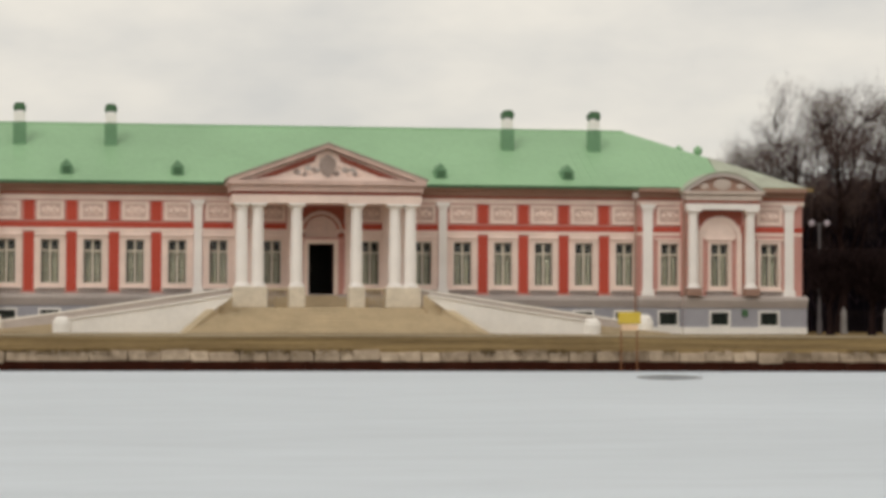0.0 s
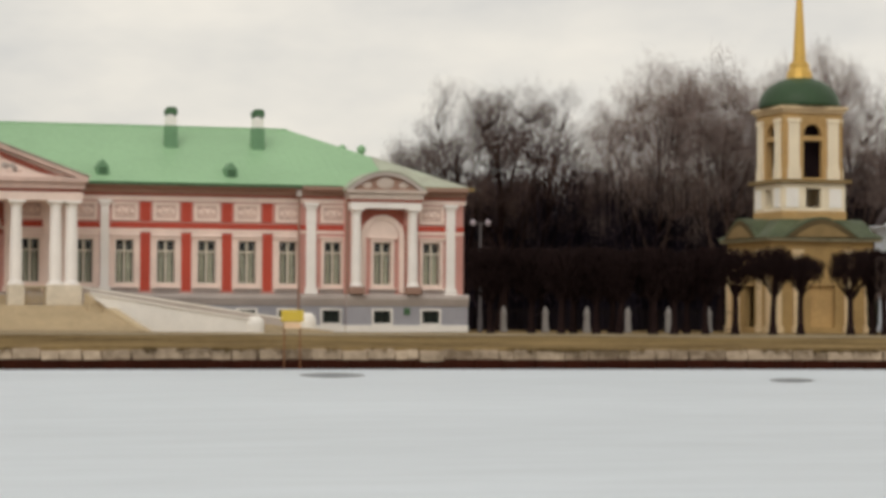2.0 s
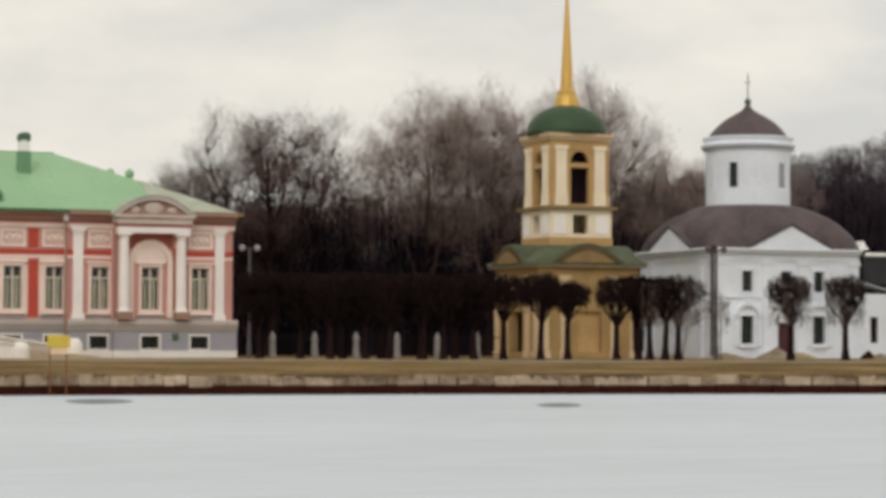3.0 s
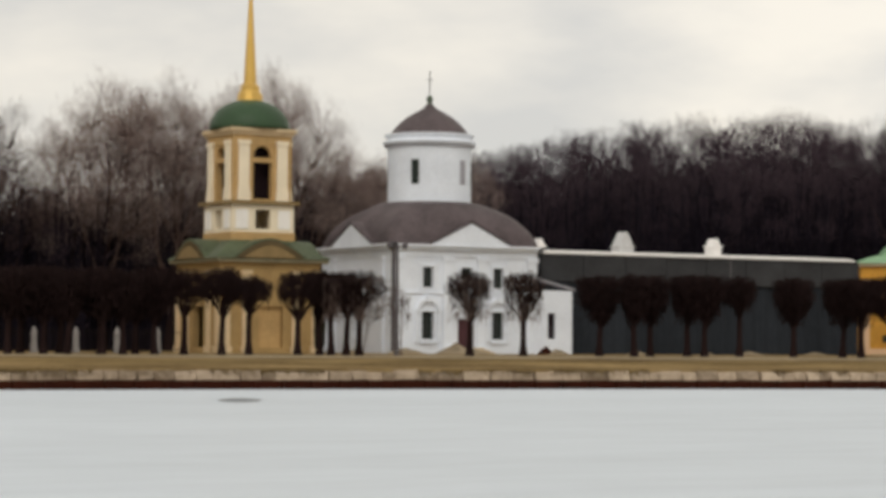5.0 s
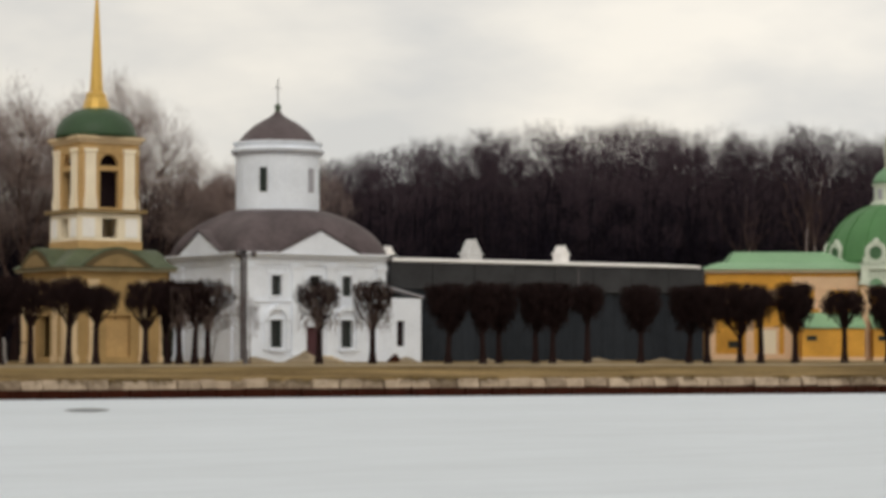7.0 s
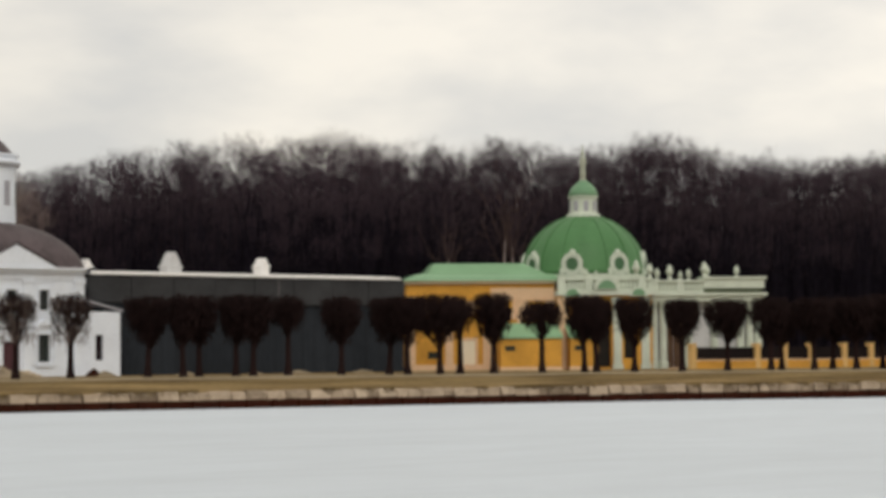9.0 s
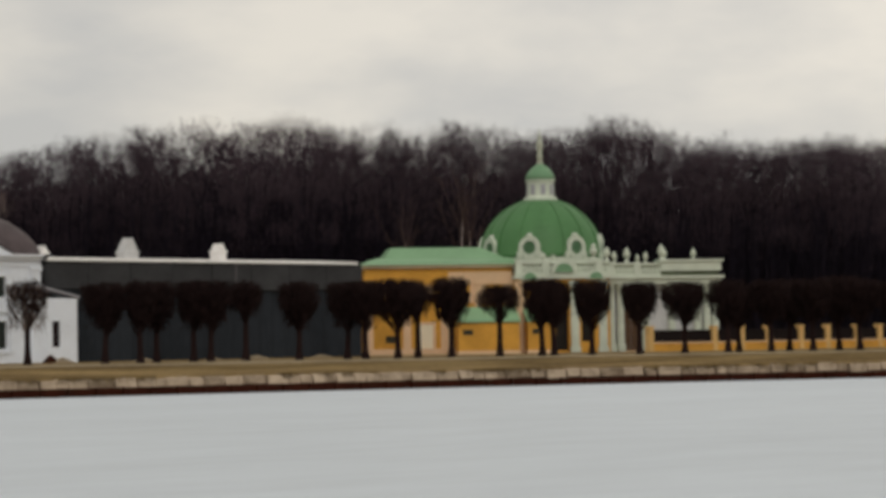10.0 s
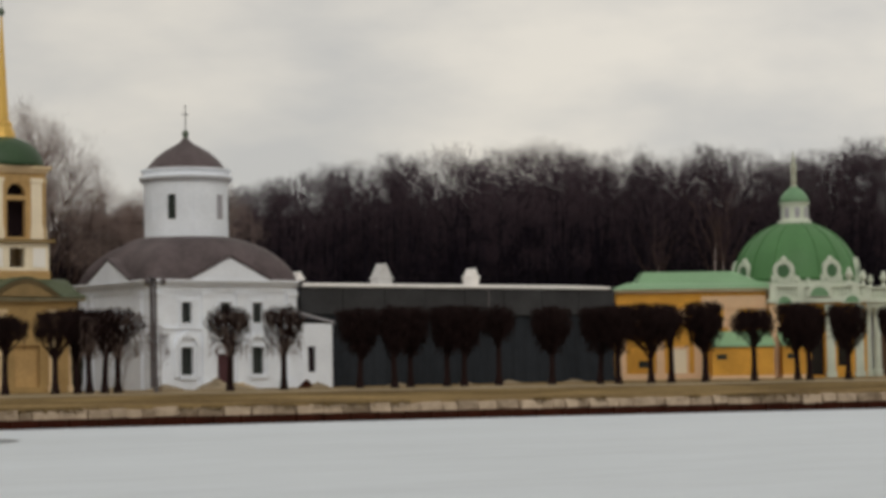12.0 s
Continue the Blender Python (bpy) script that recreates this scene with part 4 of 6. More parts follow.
# white fence posts between palace and bell tower
def fence_post(h, w):
    bm = soft_box(-w / 2 - 0.05, w / 2 + 0.05, -w / 2 - 0.05, w / 2 + 0.05, -0.2, 0.25, 0.03)
    turned(bm, [(w * 0.68, 0.25), (w * 0.56, h - 0.25), (w * 0.66, h - 0.2), (w * 0.62, h), (w * 0.2, h + 0.36), (0.02, h + 0.4)], 8)
    return bm


fence = thing("park_fence", (48.0, 156.0, 1.5), "dark iron park fence between weathered white posts", "fence")
bm = fence_post(1.4, 0.36)
first = part("post", bm, POST, fence, "weathered white masonry post")
first.location = (1.42, 0, 0)
for k in range(1, 6):
    copy_thing(first, pose(1.42 + 3.04 * k, 0, 0))
bm = bmesh.new()
box(bm, -1.5, 18.4, -0.03, 0.03, 0.2, 0.26)
box(bm, -1.5, 18.4, -0.03, 0.03, 1.4, 1.46)
part("rail", bm, FENCE_IRON, fence)
bm = bmesh.new()
for k in range(130):
    x = -1.4 + k * 0.15
    box(bm, x - 0.012, x + 0.012, -0.012, 0.012, 0.0, 1.65)
tagged(part("railing", bm, FENCE_IRON, fence, "thin dark iron bars"), kind="stuff")

# ---- bell tower ----
tower = thing("bell_tower", (73.8, 160.8, 1.5), "ochre three-tier bell tower with green dome and gilt spire", "bell tower")


def four_walls(h0, h1, half, openings, material, name="wall", label=""):
    """Four walls round a square of that half width, each with the same openings."""
    for k in range(4):
        t = 0.5
        w = half if k % 2 == 0 else half - t
        bm = wall_with(-w, w, h0, h1, -half, -half + t, openings)
        ob = part(name, bm, material, tower, label)
        ob.rotation_euler = (0, 0, k * math.pi / 2)


# lowest tier: shade of cornice and lindens is painted into its ochre
four_walls(0, 6.6, 4.0, [(-1.0, 1.0, 0.4, 3.4)], SHADED_OCHRE, label="dirty ochre plastered wall, darkened as if in shade")
part("gate", boxes((-0.95, 0.95, -3.7, -3.6, 0.4, 3.4)), YELLOW, tower, "closed ochre door")
for k in range(4):
    for x in (-3.6, -2.0, 2.0, 3.6):
        bm = boxes((x - 0.32, x + 0.32, -4.16, -3.998, 0.5, 6.0), (x - 0.42, x + 0.42, -4.24, -3.998, 0, 0.5), (x - 0.42, x + 0.42, -4.24, -3.998, 5.7, 6.0))
        ob = part("pilaster", bm, LOW_TRIM, tower, "faded peach pilaster")
        ob.rotation_euler = (0, 0, k * math.pi / 2)
part("cornice", boxes((-4.45, 4.45, -4.45, 4.45, 6.6, 6.85)), LOW_CORNICE, tower, "dull grey-olive cornice")
bm = bmesh.new()
lo = [bm.verts.new((a * 4.65, b * 4.65, 6.85)) for a, b in ((-1, -1), (1, -1), (1, 1), (-1, 1))]
hi = [bm.verts.new((a * 2.5, b * 2.5, 8.3)) for a, b in ((-1, -1), (1, -1), (1, 1), (-1, 1))]
bm.faces.new(lo)
bm.faces.new(hi)
for i in range(4):
    bm.faces.new((lo[i], lo[(i + 1) % 4], hi[(i + 1) % 4], hi[i]))
part("lower_roof", bm, OLD_GREEN, tower, "faded green sheet roof of the lowest tier")
for k in range(4):
    bm = prism(bmesh.new(), [(3.0 * q - 0.35, 6.86 + 1.5 * (1 - abs(q) ** 1.7)) for q in [1 - i / 8 for i in range(17)]], -4.6, -2.4)
    ob = part("gable", bm, OLD_GREEN, tower, "curved green gable")
    ob.rotation_euler = (0, 0, k * math.pi / 2)
    bm = prism(bmesh.new(), [(2.75 * q - 0.35, 6.88 + 1.3 * (1 - abs(q) ** 1.7)) for q in [1 - i / 8 for i in range(17)]], -4.66, -4.55)
    ob = part("gable_rim", bm, GABLE_RIM, tower, "dark weathered gable moulding")
    ob.rotation_euler = (0, 0, k * math.pi / 2)
    bm = prism(bmesh.new(), [(2.1 * q - 0.35, 6.9 + 0.9 * (1 - abs(q) ** 1.7)) for q in [1 - i / 8 for i in range(17)]], -4.7, -4.6)
    ob = part("gable_field", bm, OLIVE, tower, "olive gable field")
    ob.rotation_euler = (0, 0, k * math.pi / 2)
four_walls(8.2, 10.9, 2.5, [(-0.62, 0.62, 9.1, 10.5)], CREAM, label="cream plastered middle tier")
part("tier_base", boxes((-2.56, 2.56, -2.56, 2.56, 8.0, 8.85)), YELLOW, tower)
part("tier_roof", boxes((-2.2, 2.2, -2.2, 2.2, 10.7, 10.8)), DARKWOOD, tower)
part("cornice", boxes((-2.85, 2.85, -2.85, 2.85, 10.9, 11.15)), OLIVE, tower)
for k in range(4):
    for x in (-1.7, 1.7):
        ob = part("panel", boxes((x - 0.5, x + 0.5, -2.58, -2.498, 9.1, 10.5)), RAMP, tower)
        ob.rotation_euler = (0, 0, k * math.pi / 2)
for k in range(4):
    w = 2.35 if k % 2 == 0 else 1.85
    bm = wall_with(-w, w, 11.15, 16.0, -2.35, -1.85, [(-0.75, 0.75, 11.3, 14.0), (-0.75, 0.75, 14.35, 15.3)])
    ob = part("wall", bm, YELLOW, tower, "ochre belfry wall")
    ob.rotation_euler = (0, 0, k * math.pi / 2)
    bm = prism(bmesh.new(), [(0.75, 14.35), (0.75, 15.4), (-0.75, 15.4), (-0.75, 14.35)] + arch(0, 14.5, 0.7, 10, math.pi, 0.0), -2.3, -1.9)
    ob = part("arch_head", bm, YELLOW, tower)
    ob.rotation_euler = (0, 0, k * math.pi / 2)
    for x in (-1.55, 1.55):
        bm = boxes((x - 0.42, x + 0.42, -2.52, -2.348, 12.2, 15.3), (x - 0.5, x + 0.5, -2.58, -2.348, 11.15, 11.9), (x - 0.45, x + 0.45, -2.55, -2.348, 11.9, 12.2), (x - 0.5, x + 0.5, -2.58, -2.348, 15.3, 15.6))
        ob = part("pilaster", bm, CREAM, tower)
        ob.rotation_euler = (0, 0, k * math.pi / 2)
# added near-black block makes the belfry openings look deep in shade
part("belfry_core", boxes((-1.2, 1.2, -1.2, 1.2, 11.0, 15.8)), DARKWOOD, tower, "near-black block in place of the belfry's inner shade")
part("cornice", boxes((-2.5, 2.5, -2.5, 2.5, 16.0, 16.25), (-2.68, 2.68, -2.68, 2.68, 16.25, 16.5)), LOW_TRIM, tower)
prof = [(2.95, 16.5), (3.0, 16.7)] + [(2.97 * math.cos(a), 16.7 + 2.15 * math.sin(a)) for a in [0.14 * i for i in range(1, 11)]]
part("dome", turned(bmesh.new(), prof, 32), DOME, tower, "dark green dome", smooth=True)
part("spire_base", turned(bmesh.new(), [(1.0, 18.55), (0.92, 19.2), (0.75, 19.5), (0.75, 19.8), (0.55, 20.0)], 12), GOLD, tower, "gilded spire foot")
part("spire", turned(bmesh.new(), [(0.5, 19.95), (0.42, 21.5), (0.25, 24.5), (0.06, 28.0)], 12), GOLD, tower, "slender gilded spire")
part("spire_ball", turned(bmesh.new(), [(0.05, 27.7), (0.2, 27.85), (0.24, 28.05), (0.18, 28.25), (0.03, 28.4), (0.03, 29.2)], 12), STATUE, tower, "dark ball at the tip")

# ---- church ----
church = thing("church", (90.9, 164.0, 1.5), "white stuccoed church with grey-brown roof and round drum", "church")
HX, HY = 6.3, 6.0


def church_face(k, half, openings):
    depth = HY if k % 2 == 0 else HX
    bm = wall_with(-half, half, 0, 8.1, -depth, -depth + 0.6, openings)
    ob = part("wall", bm, CHURCH, church, "white stuccoed wall")
    ob.rotation_euler = (0, 0, k * math.pi / 2)
    return ob


south = [(-3.93, -2.87, 1.1, 3.2), (2.27, 3.33, 1.1, 3.2), (-0.75, 0.75, 0.0, 2.7), (-3.85, -2.95, 5.05, 6.6), (-0.5, 0.5, 5.05, 6.6), (2.35, 3.25, 5.05, 6.6)]
church_face(0, HX, south)
for k in (1, 2, 3):
    church_face(k, (HY if k % 2 else HX) - (0.6 if k % 2 else 0), [(-0.5, 0.5, 1.1, 3.15), (-0.45, 0.45, 5.2, 6.4)])
part("inner_wall", boxes((-5, 5, -3.6, -3.4, 0, 8)), ROOM, church)
door = part("door", boxes((-0.75, 0.75, -5.75, -5.65, 0, 2.7), (-0.04, 0.04, -5.8, -5.75, 0, 2.7)), REDDOOR, church, "dark maroon double door")
for x, z0, z1, w in ((-3.4, 1.1, 3.2, 1.06), (2.8, 1.1, 3.2, 1.06), (-3.4, 5.05, 6.6, 0.9), (0.0, 5.05, 6.6, 1.0), (2.8, 5.05, 6.6, 0.9)):
    bm = frame_bm(w, z1 - z0, 0.16, -6.1, -5.98, z0)
    for v in bm.verts:
        v.co.x += x
    wn = part("window", bm, CHURCH, church, "dark window in a white surround")
    part("pane", boxes((x - w / 2, x + w / 2, -5.75, -5.73, z0, z1)), DARKGLASS, wn)
    part("glazing_bar", boxes((x - 0.03, x + 0.03, -5.8, -5.755, z0, z1)), IRON, wn)
    for z in (z0 + 0.5, z0 + 1.0):
        part("glazing_bar", boxes((x - w / 2, x + w / 2, -5.79, -5.752, z - 0.02, z + 0.02)), IRON, wn)
    if z0 < 3:
        part("hood", prism(bmesh.new(), arch(x, z1 - 0.05, 1.12, 14) + arch(x, z1 - 0.05, 0.82, 14, math.pi, 0.0), -6.26, -5.98), CHURCH, wn, "moulded white arch")
        part("keystone", soft_box(x - 0.14, x + 0.14, -6.3, -5.98, z1 + 0.68, z1 + 1.2, 0.03), CHURCH, wn)
        for d in (-1, 1):
            part("jamb", boxes((*sorted((x + d * 0.82, x + d * 1.12)), -6.16, -5.98, z0 - 0.2, z1 - 0.05)), CHURCH, wn)
        part("sill", boxes((x - 0.65, x + 0.65, -6.2, -5.98, z0 - 0.35, z0 - 0.2)), CHURCH, wn)
for k, half, depth in ((0, HX, HY), (3, HY, HX), (1, HY, HX), (2, HX, HY)):
    for x in (-half + 0.5, -half + 1.9 if k else -1.75, half - 1.9 if k else 1.3, half - 0.5):
        bm = boxes((x - 0.35, x + 0.35, -depth - 0.18, -depth + 0.002, 0.6, 7.4), (x - 0.45, x + 0.45, -depth - 0.26, -depth + 0.002, 0, 0.6), (x - 0.45, x + 0.45, -depth - 0.26, -depth + 0.002, 7.1, 7.4))
        ob = part("pilaster", bm, CHURCH, church, "white pilaster")
        ob.rotation_euler = (0, 0, k * math.pi / 2)
    for z0, z1, d in ((7.4, 7.9, 0.12), (7.9, 8.15, 0.4), (8.15, 8.3, 0.68)):
        ob = part("cornice", boxes((-half - d, half + d, -depth - d, -depth + 0.002, z0, z1)), CHURCH, church)
        ob.rotation_euler = (0, 0, k * math.pi / 2)
    c = 0.1 if k == 0 else 0.0
    bm = prism(bmesh.new(), [(c - 3.5, 8.3), (c + 3.5, 8.3), (c, 10.0)], -depth - 0.62, -depth + 3.5)
    ob = part("pediment", bm, CHURCH, church, "white triangular pediment")
    ob.rotation_euler = (0, 0, k * math.pi / 2)
    for s in (-1, 1):
        bm = prism(bmesh.new(), [(c + s * 3.68, 8.3), (c, 10.06), (c, 10.2), (c + s * 3.85, 8.36)], -depth - 0.72, -depth + 4.2)
        ob = part("pediment_roof", bm, CHURCH_ROOF, church)
        ob.rotation_euler = (0, 0, k * math.pi / 2)
part("string_course", boxes((-HX - 0.1, HX + 0.1, -HY - 0.13, -HY + 0.002, 4.55, 4.72)), CHURCH, church, "white string course")
for x in (-3.4, 2.8):
    part("panel", wall_with(x - 0.9, x + 0.9, 6.75, 7.25, -HY - 0.08, -HY + 0.002, [(x - 0.75, x + 0.75, 6.86, 7.14)]), CHURCH, church, "sunk white panel")
# bulging roof in rings of a square that turns into a circle
bm = bmesh.new()
rings = []
n = 48
for i in range(9):
    f = i / 8
    sq, rd = 6.65 * (1 - 0.42 * f ** 1.5), 4.2
    z = 8.3 + 3.5 * (0.55 * math.sin(f * math.pi / 2) + 0.45 * f)
    ring = []
    for k in range(n):
        a = 2 * math.pi * (k + 0.5) / n
        m = max(abs(math.cos(a)), abs(math.sin(a)))
        p = (1 - f * f) * 1.0 / m + f * f * 1.0
        ring.append(bm.verts.new((sq * p * math.cos(a), sq * 0.96 * p * math.sin(a), z)))
    rings.append(ring)
for a, b in zip(rings, rings[1:]):
    for k in range(n):
        bm.faces.new((a[k], a[(k + 1) % n], b[(k + 1) % n], b[k]))
bm.faces.new(rings[-1])
part("roof", bm, CHURCH_ROOF, church, "bulging grey-brown sheet roof", smooth=True)
part("drum", turned(bmesh.new(), [(3.3, 11.2), (3.3, 16.1), (3.45, 16.15), (3.45, 16.35)], 40), CHURCH, church, "white round drum", smooth=False)
part("drum_cornice", turned(bmesh.new(), [(3.55, 16.35), (3.7, 16.5), (3.7, 16.6), (3.4, 16.75), (3.4, 17.0), (3.55, 17.05), (3.55, 17.2)], 40), CHURCH, church, "white moulded cornice")
# grey ring paints the shadow line below the drum cornice
part("drum_band", turned(bmesh.new(), [(3.5, 16.22), (3.62, 16.3), (3.5, 16.38)], 40), PLINTH, church, "thin ring coloured grey as the cornice's shadow")
for a in (-174.5, -138.5, -103, -67, -31):
    ca, sa = math.cos(radians(a)), math.sin(radians(a))
    bm = boxes((-0.3, 0.3, -0.04, 0.06, 13.2, 15.1))
    ob = part("drum_window", bm, CHURCH if a in (-103, -174.5) else PLINTH if a == -67 else DARKGLASS, church, "narrow dark drum window")
    ob.matrix_local = Matrix.Translation((3.3 * ca, 3.3 * sa, 0)) @ Matrix.Rotation(radians(a) + math.pi / 2, 4, "Z")
    bm = frame_bm(0.6, 1.9, 0.14, -0.1, 0.05, 13.2)
    fr = part("drum_surround", bm, CHURCH, church)
    fr.matrix_local = ob.matrix_local
prof = [(3.2, 17.15), (3.05, 17.35), (2.74, 17.78), (2.32, 18.22), (1.82, 18.62), (1.28, 18.95), (0.78, 19.22), (0.44, 19.45), (0.22, 19.75)]
part("dome", turned(bmesh.new(), prof, 32), CHURCH_ROOF, church, "grey-brown dome", smooth=True)
part("finial", turned(bmesh.new(), [(0.26, 19.7), (0.16, 19.85), (0.28, 20.05), (0.24, 20.25), (0.05, 20.4)], 12), STATUE, church)
part("cross", boxes((-0.03, 0.03, -0.03, 0.03, 20.35, 22.35), (-0.3, 0.3, -0.02, 0.02, 21.6, 21.66)), IRON, church, "slender cross")
part("downpipe", turned(bmesh.new(), [(0.15, 0.2), (0.15, 8.0), (0.26, 8.1), (0.26, 8.5)], 10, -6.5, -6.25), STEEL, church, "grey downpipe at the corner")
# low apse on the east side
part("apse", wall_with(6.3, 10.0, 0, 5.0, -5.4, 4.0, [(7.75, 8.45, 1.2, 3.2)]), CHURCH, church, "low white apse")
part("apse_window", boxes((7.75, 8.45, -5.2, -5.1, 1.2, 3.2)), DARKWOOD, church)
bm = bmesh.new()
q = [(6.3, -5.6, 5.9), (6.3, 4.2, 5.9), (10.15, 4.2, 5.0), (10.15, -5.6, 5.0)]
lo = [bm.verts.new(p) for p in q]
hi = [bm.verts.new((a, b, c + 0.15)) for a, b, c in q]
bm.faces.new(lo)
bm.faces.new(hi)
for k in range(4):
    bm.faces.new((lo[k], lo[(k + 1) % 4], hi[(k + 1) % 4], hi[k]))
part("apse_roof", bm, PLINTH, church, "grey lean-to roof")
for k in range(3):
    part("step", boxes((-1.6 + 0.2 * k, 1.6 - 0.2 * k, -7.6 + 0.4 * k, -6.0, -0.1, 0.15 + 0.15 * k)), STEP, church)

# ---- wrapped service wing ----
wing = thing("kitchen_wing", (114.7, 160.0, 1.5), "long low building wrapped in dark scaffold netting", "building")
L2 = 16.0
part("wall", boxes((-L2 + 0.6, L2 - 0.6, 0.6, 11.0, 0, 7.6)), TARP, wing)
bm = bmesh.new()
cols = 160
g = [[bm.verts.new((-L2 + 2 * L2 * i / cols, 0.10 * math.sin(i * 0.9) + 0.08 * noise.noise(Vector((i * 0.31, j, 3))), z)) for i in range(cols + 1)] for j, z in enumerate((-0.05, 1.5, 3.0, 4.6, 6.2))]
for a, b in zip(g, g[1:]):
    for i in range(cols):
        bm.faces.new((a[i], a[i + 1], b[i + 1], b[i]))
part("netting", bm, NET, wing, "dark blue-grey netting in hanging folds", smooth=True)
for s in (-1, 1):
    part("netting", boxes((s * L2 - 0.02, s * L2 + 0.02, 0.0, 11.0, -0.05, 6.2)), NET, wing)
for k in range(8):
    a, b = -L2 + 4.0 * k + 0.02, -L2 + 4.0 * k + 3.98
    part("tarpaulin", soft_box(a, b, -0.25 - 0.03 * (k % 3), 0.3, 5.75 - 0.08 * (k % 2), 7.95, 0.05), TARP, wing, "dark grey tarpaulin sheet along the eaves")
for k in range(9):
    part("scaffold_pole", turned(bmesh.new(), [(0.04, 0), (0.04, 7.4)], 6, -L2 + 0.2 + 3.95 * k, 0.3), STEEL, wing)
bm = bmesh.new()
prism(bm, [(-0.45, 7.95), (-0.45, 8.12), (0.4, 8.22), (5.5, 8.5), (11.2, 8.1), (11.2, 7.85)], -L2 - 0.2, L2 - 0.6)
for v in bm.verts:
    v.co = Vector((v.co.y, v.co.x, v.co.z))
part("roof", bm, SNOW, wing, "white sheeted roof edge")
# scaffold board that closes a joint of the sheets
part("batten", soft_box(2.33, 2.47, -0.36, -0.3, 6.3, 7.9, 0.01), STEEL, wing, "grey upright batten over the sheets")


def wing_chimney(x, outline, material):
    """A chimney from an outline of (half width, height) from below, with a ledge under its cap."""
    left = [(x - w, z) for w, z in outline]
    c = part("chimney", prism(bmesh.new(), [(x + w, z) for w, z in outline] + left[::-1], 1.0, 2.2), material, wing, "white plastered chimney with a tapered head")
    w, z = outline[1]
    part("ledge", soft_box(x - w - 0.1, x + w + 0.1, 0.88, 2.32, z - 0.06, z + 0.1, 0.03), material, c)


wing_chimney(-7.05, ((0.72, 7.8), (0.66, 8.75), (0.5, 9.2), (0.28, 9.6), (0.1, 9.95)), PLAIN)
wing_chimney(2.0, ((0.4, 7.8), (0.4, 8.95), (0.26, 9.2), (0.08, 9.65)), SNOW)
wing_chimney(-15.2, ((0.34, 7.8), (0.32, 8.6), (0.22, 8.9), (0.06, 9.2)), SNOW)

# ---- grotto pavilion ----
grotto = thing("grotto_pavilion", (151.5, 160.0, 1.5), "ornate ochre garden pavilion with green dome and pale balustrades", "pavilion")
grotto.rotation_euler = (0, 0, radians(-32))


def g_window(x, y, z0, z1, w):
    bm = frame_bm(w, z1 - z0, 0.22, -0.12, 0.04, z0)
    for v in bm.verts:
        v.co.x += x
        v.co.y += y
    wn = part("window", bm, GROTTO_Y, grotto, "low dark window in an ochre surround")
    part("pane", boxes((x - w / 2, x + w / 2, y + 0.2, y + 0.22, z0, z1)), DARKGLASS, wn)
    part("glazing_bar", boxes((x - 0.03, x + 0.03, y + 0.14, y + 0.195, z0, z1)), IRON, wn)


# west wing
spots = (-13.8, -10.2, -6.8, -3.8)
part("wall", wall_with(-15.9, -2.1, 0, 7.95, 0, 0.6, [(x - 0.7, x + 0.7, 1.1, 1.75) for x in (-13.3, -6.8, -3.8)]), GROTTO_Y, grotto, "orange-ochre plastered wall")
part("wall", boxes((-15.9, -15.3, 0.6, 8, 0, 7.95)), GROTTO_Y, grotto)
part("wall", boxes((-15.3, -2.1, 7.4, 8, 0, 7.6)), GROTTO_Y, grotto)
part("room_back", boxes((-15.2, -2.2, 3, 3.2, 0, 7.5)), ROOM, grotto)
for x in (-13.3, -6.8, -3.8):
    g_window(x, 0.0, 1.1, 1.75, 1.4)
side_door = part("side_door", frame_bm(1.3, 2.5, 0.2, -0.1, 0.0, 0.3), PEACH, grotto, "pale panelled side door")
part("leaf", soft_box(-10.2 - 0.62, -10.2 + 0.62, -0.06, 0.0, 0.3, 2.75, 0.02), CREAM, side_door)
for v in side_door.data.vertices:
    v.co.x -= 10.2
for x in spots:
    part("panel", soft_box(x - 0.75, x + 0.75, -0.12, 0.004, 5.3, 6.4, 0.02), PEACH if x < -8 else GROTTO_Y, grotto, "plaster panel over the window")
for x in (-15.5, -12.0, -8.5, -5.3, -2.5):
    bm = boxes((x - 0.36, x + 0.36, -0.2, 0.004, 0.6, 6.8), (x - 0.46, x + 0.46, -0.3, 0.004, 0, 0.6), (x - 0.48, x + 0.48, -0.32, 0.004, 6.4, 6.8))
    part("pilaster", bm, PEACH, grotto, "peach pilaster")
part("base_course", boxes((-16.0, -2.1, -0.25, 0.004, 0, 0.55)), PEACH, grotto)
part("cornice", boxes((-16.1, -2.1, -0.3, 0.5, 7.95, 8.1), (-16.3, -2.1, -0.5, 0.5, 8.1, 8.28)), CREAM, grotto, "cream cornice")
part("pale_field", boxes((-8.1, -2.15, -0.07, 0.004, 4.7, 7.6)), PEACH, grotto, "pale plaster field beside the rotunda")
bm = bmesh.new()
lo = [bm.verts.new(p) for p in ((-16.4, -0.7, 8.25), (-1.6, -0.7, 8.25), (-1.6, 8.4, 8.25), (-16.4, 8.4, 8.25))]
hi = [bm.verts.new(p) for p in ((-14.6, 1.2, 8.95), (-1.8, 1.2, 8.95), (-1.8, 6.6, 8.95), (-14.6, 6.6, 8.95))]
bm.faces.new(hi)
bm.faces.new(lo)
for i in range(4):
    bm.faces.new((lo[i], lo[(i + 1) % 4], hi[(i + 1) % 4], hi[i]))
part("wing_roof", bm, G_ROOF, grotto, "sage green hipped sheet roof")
bm = bmesh.new()
lo = [bm.verts.new(p) for p in ((-13.8, 1.4, 8.9), (-2.4, 1.4, 8.9), (-2.4, 6.4, 8.9), (-13.8, 6.4, 8.9))]
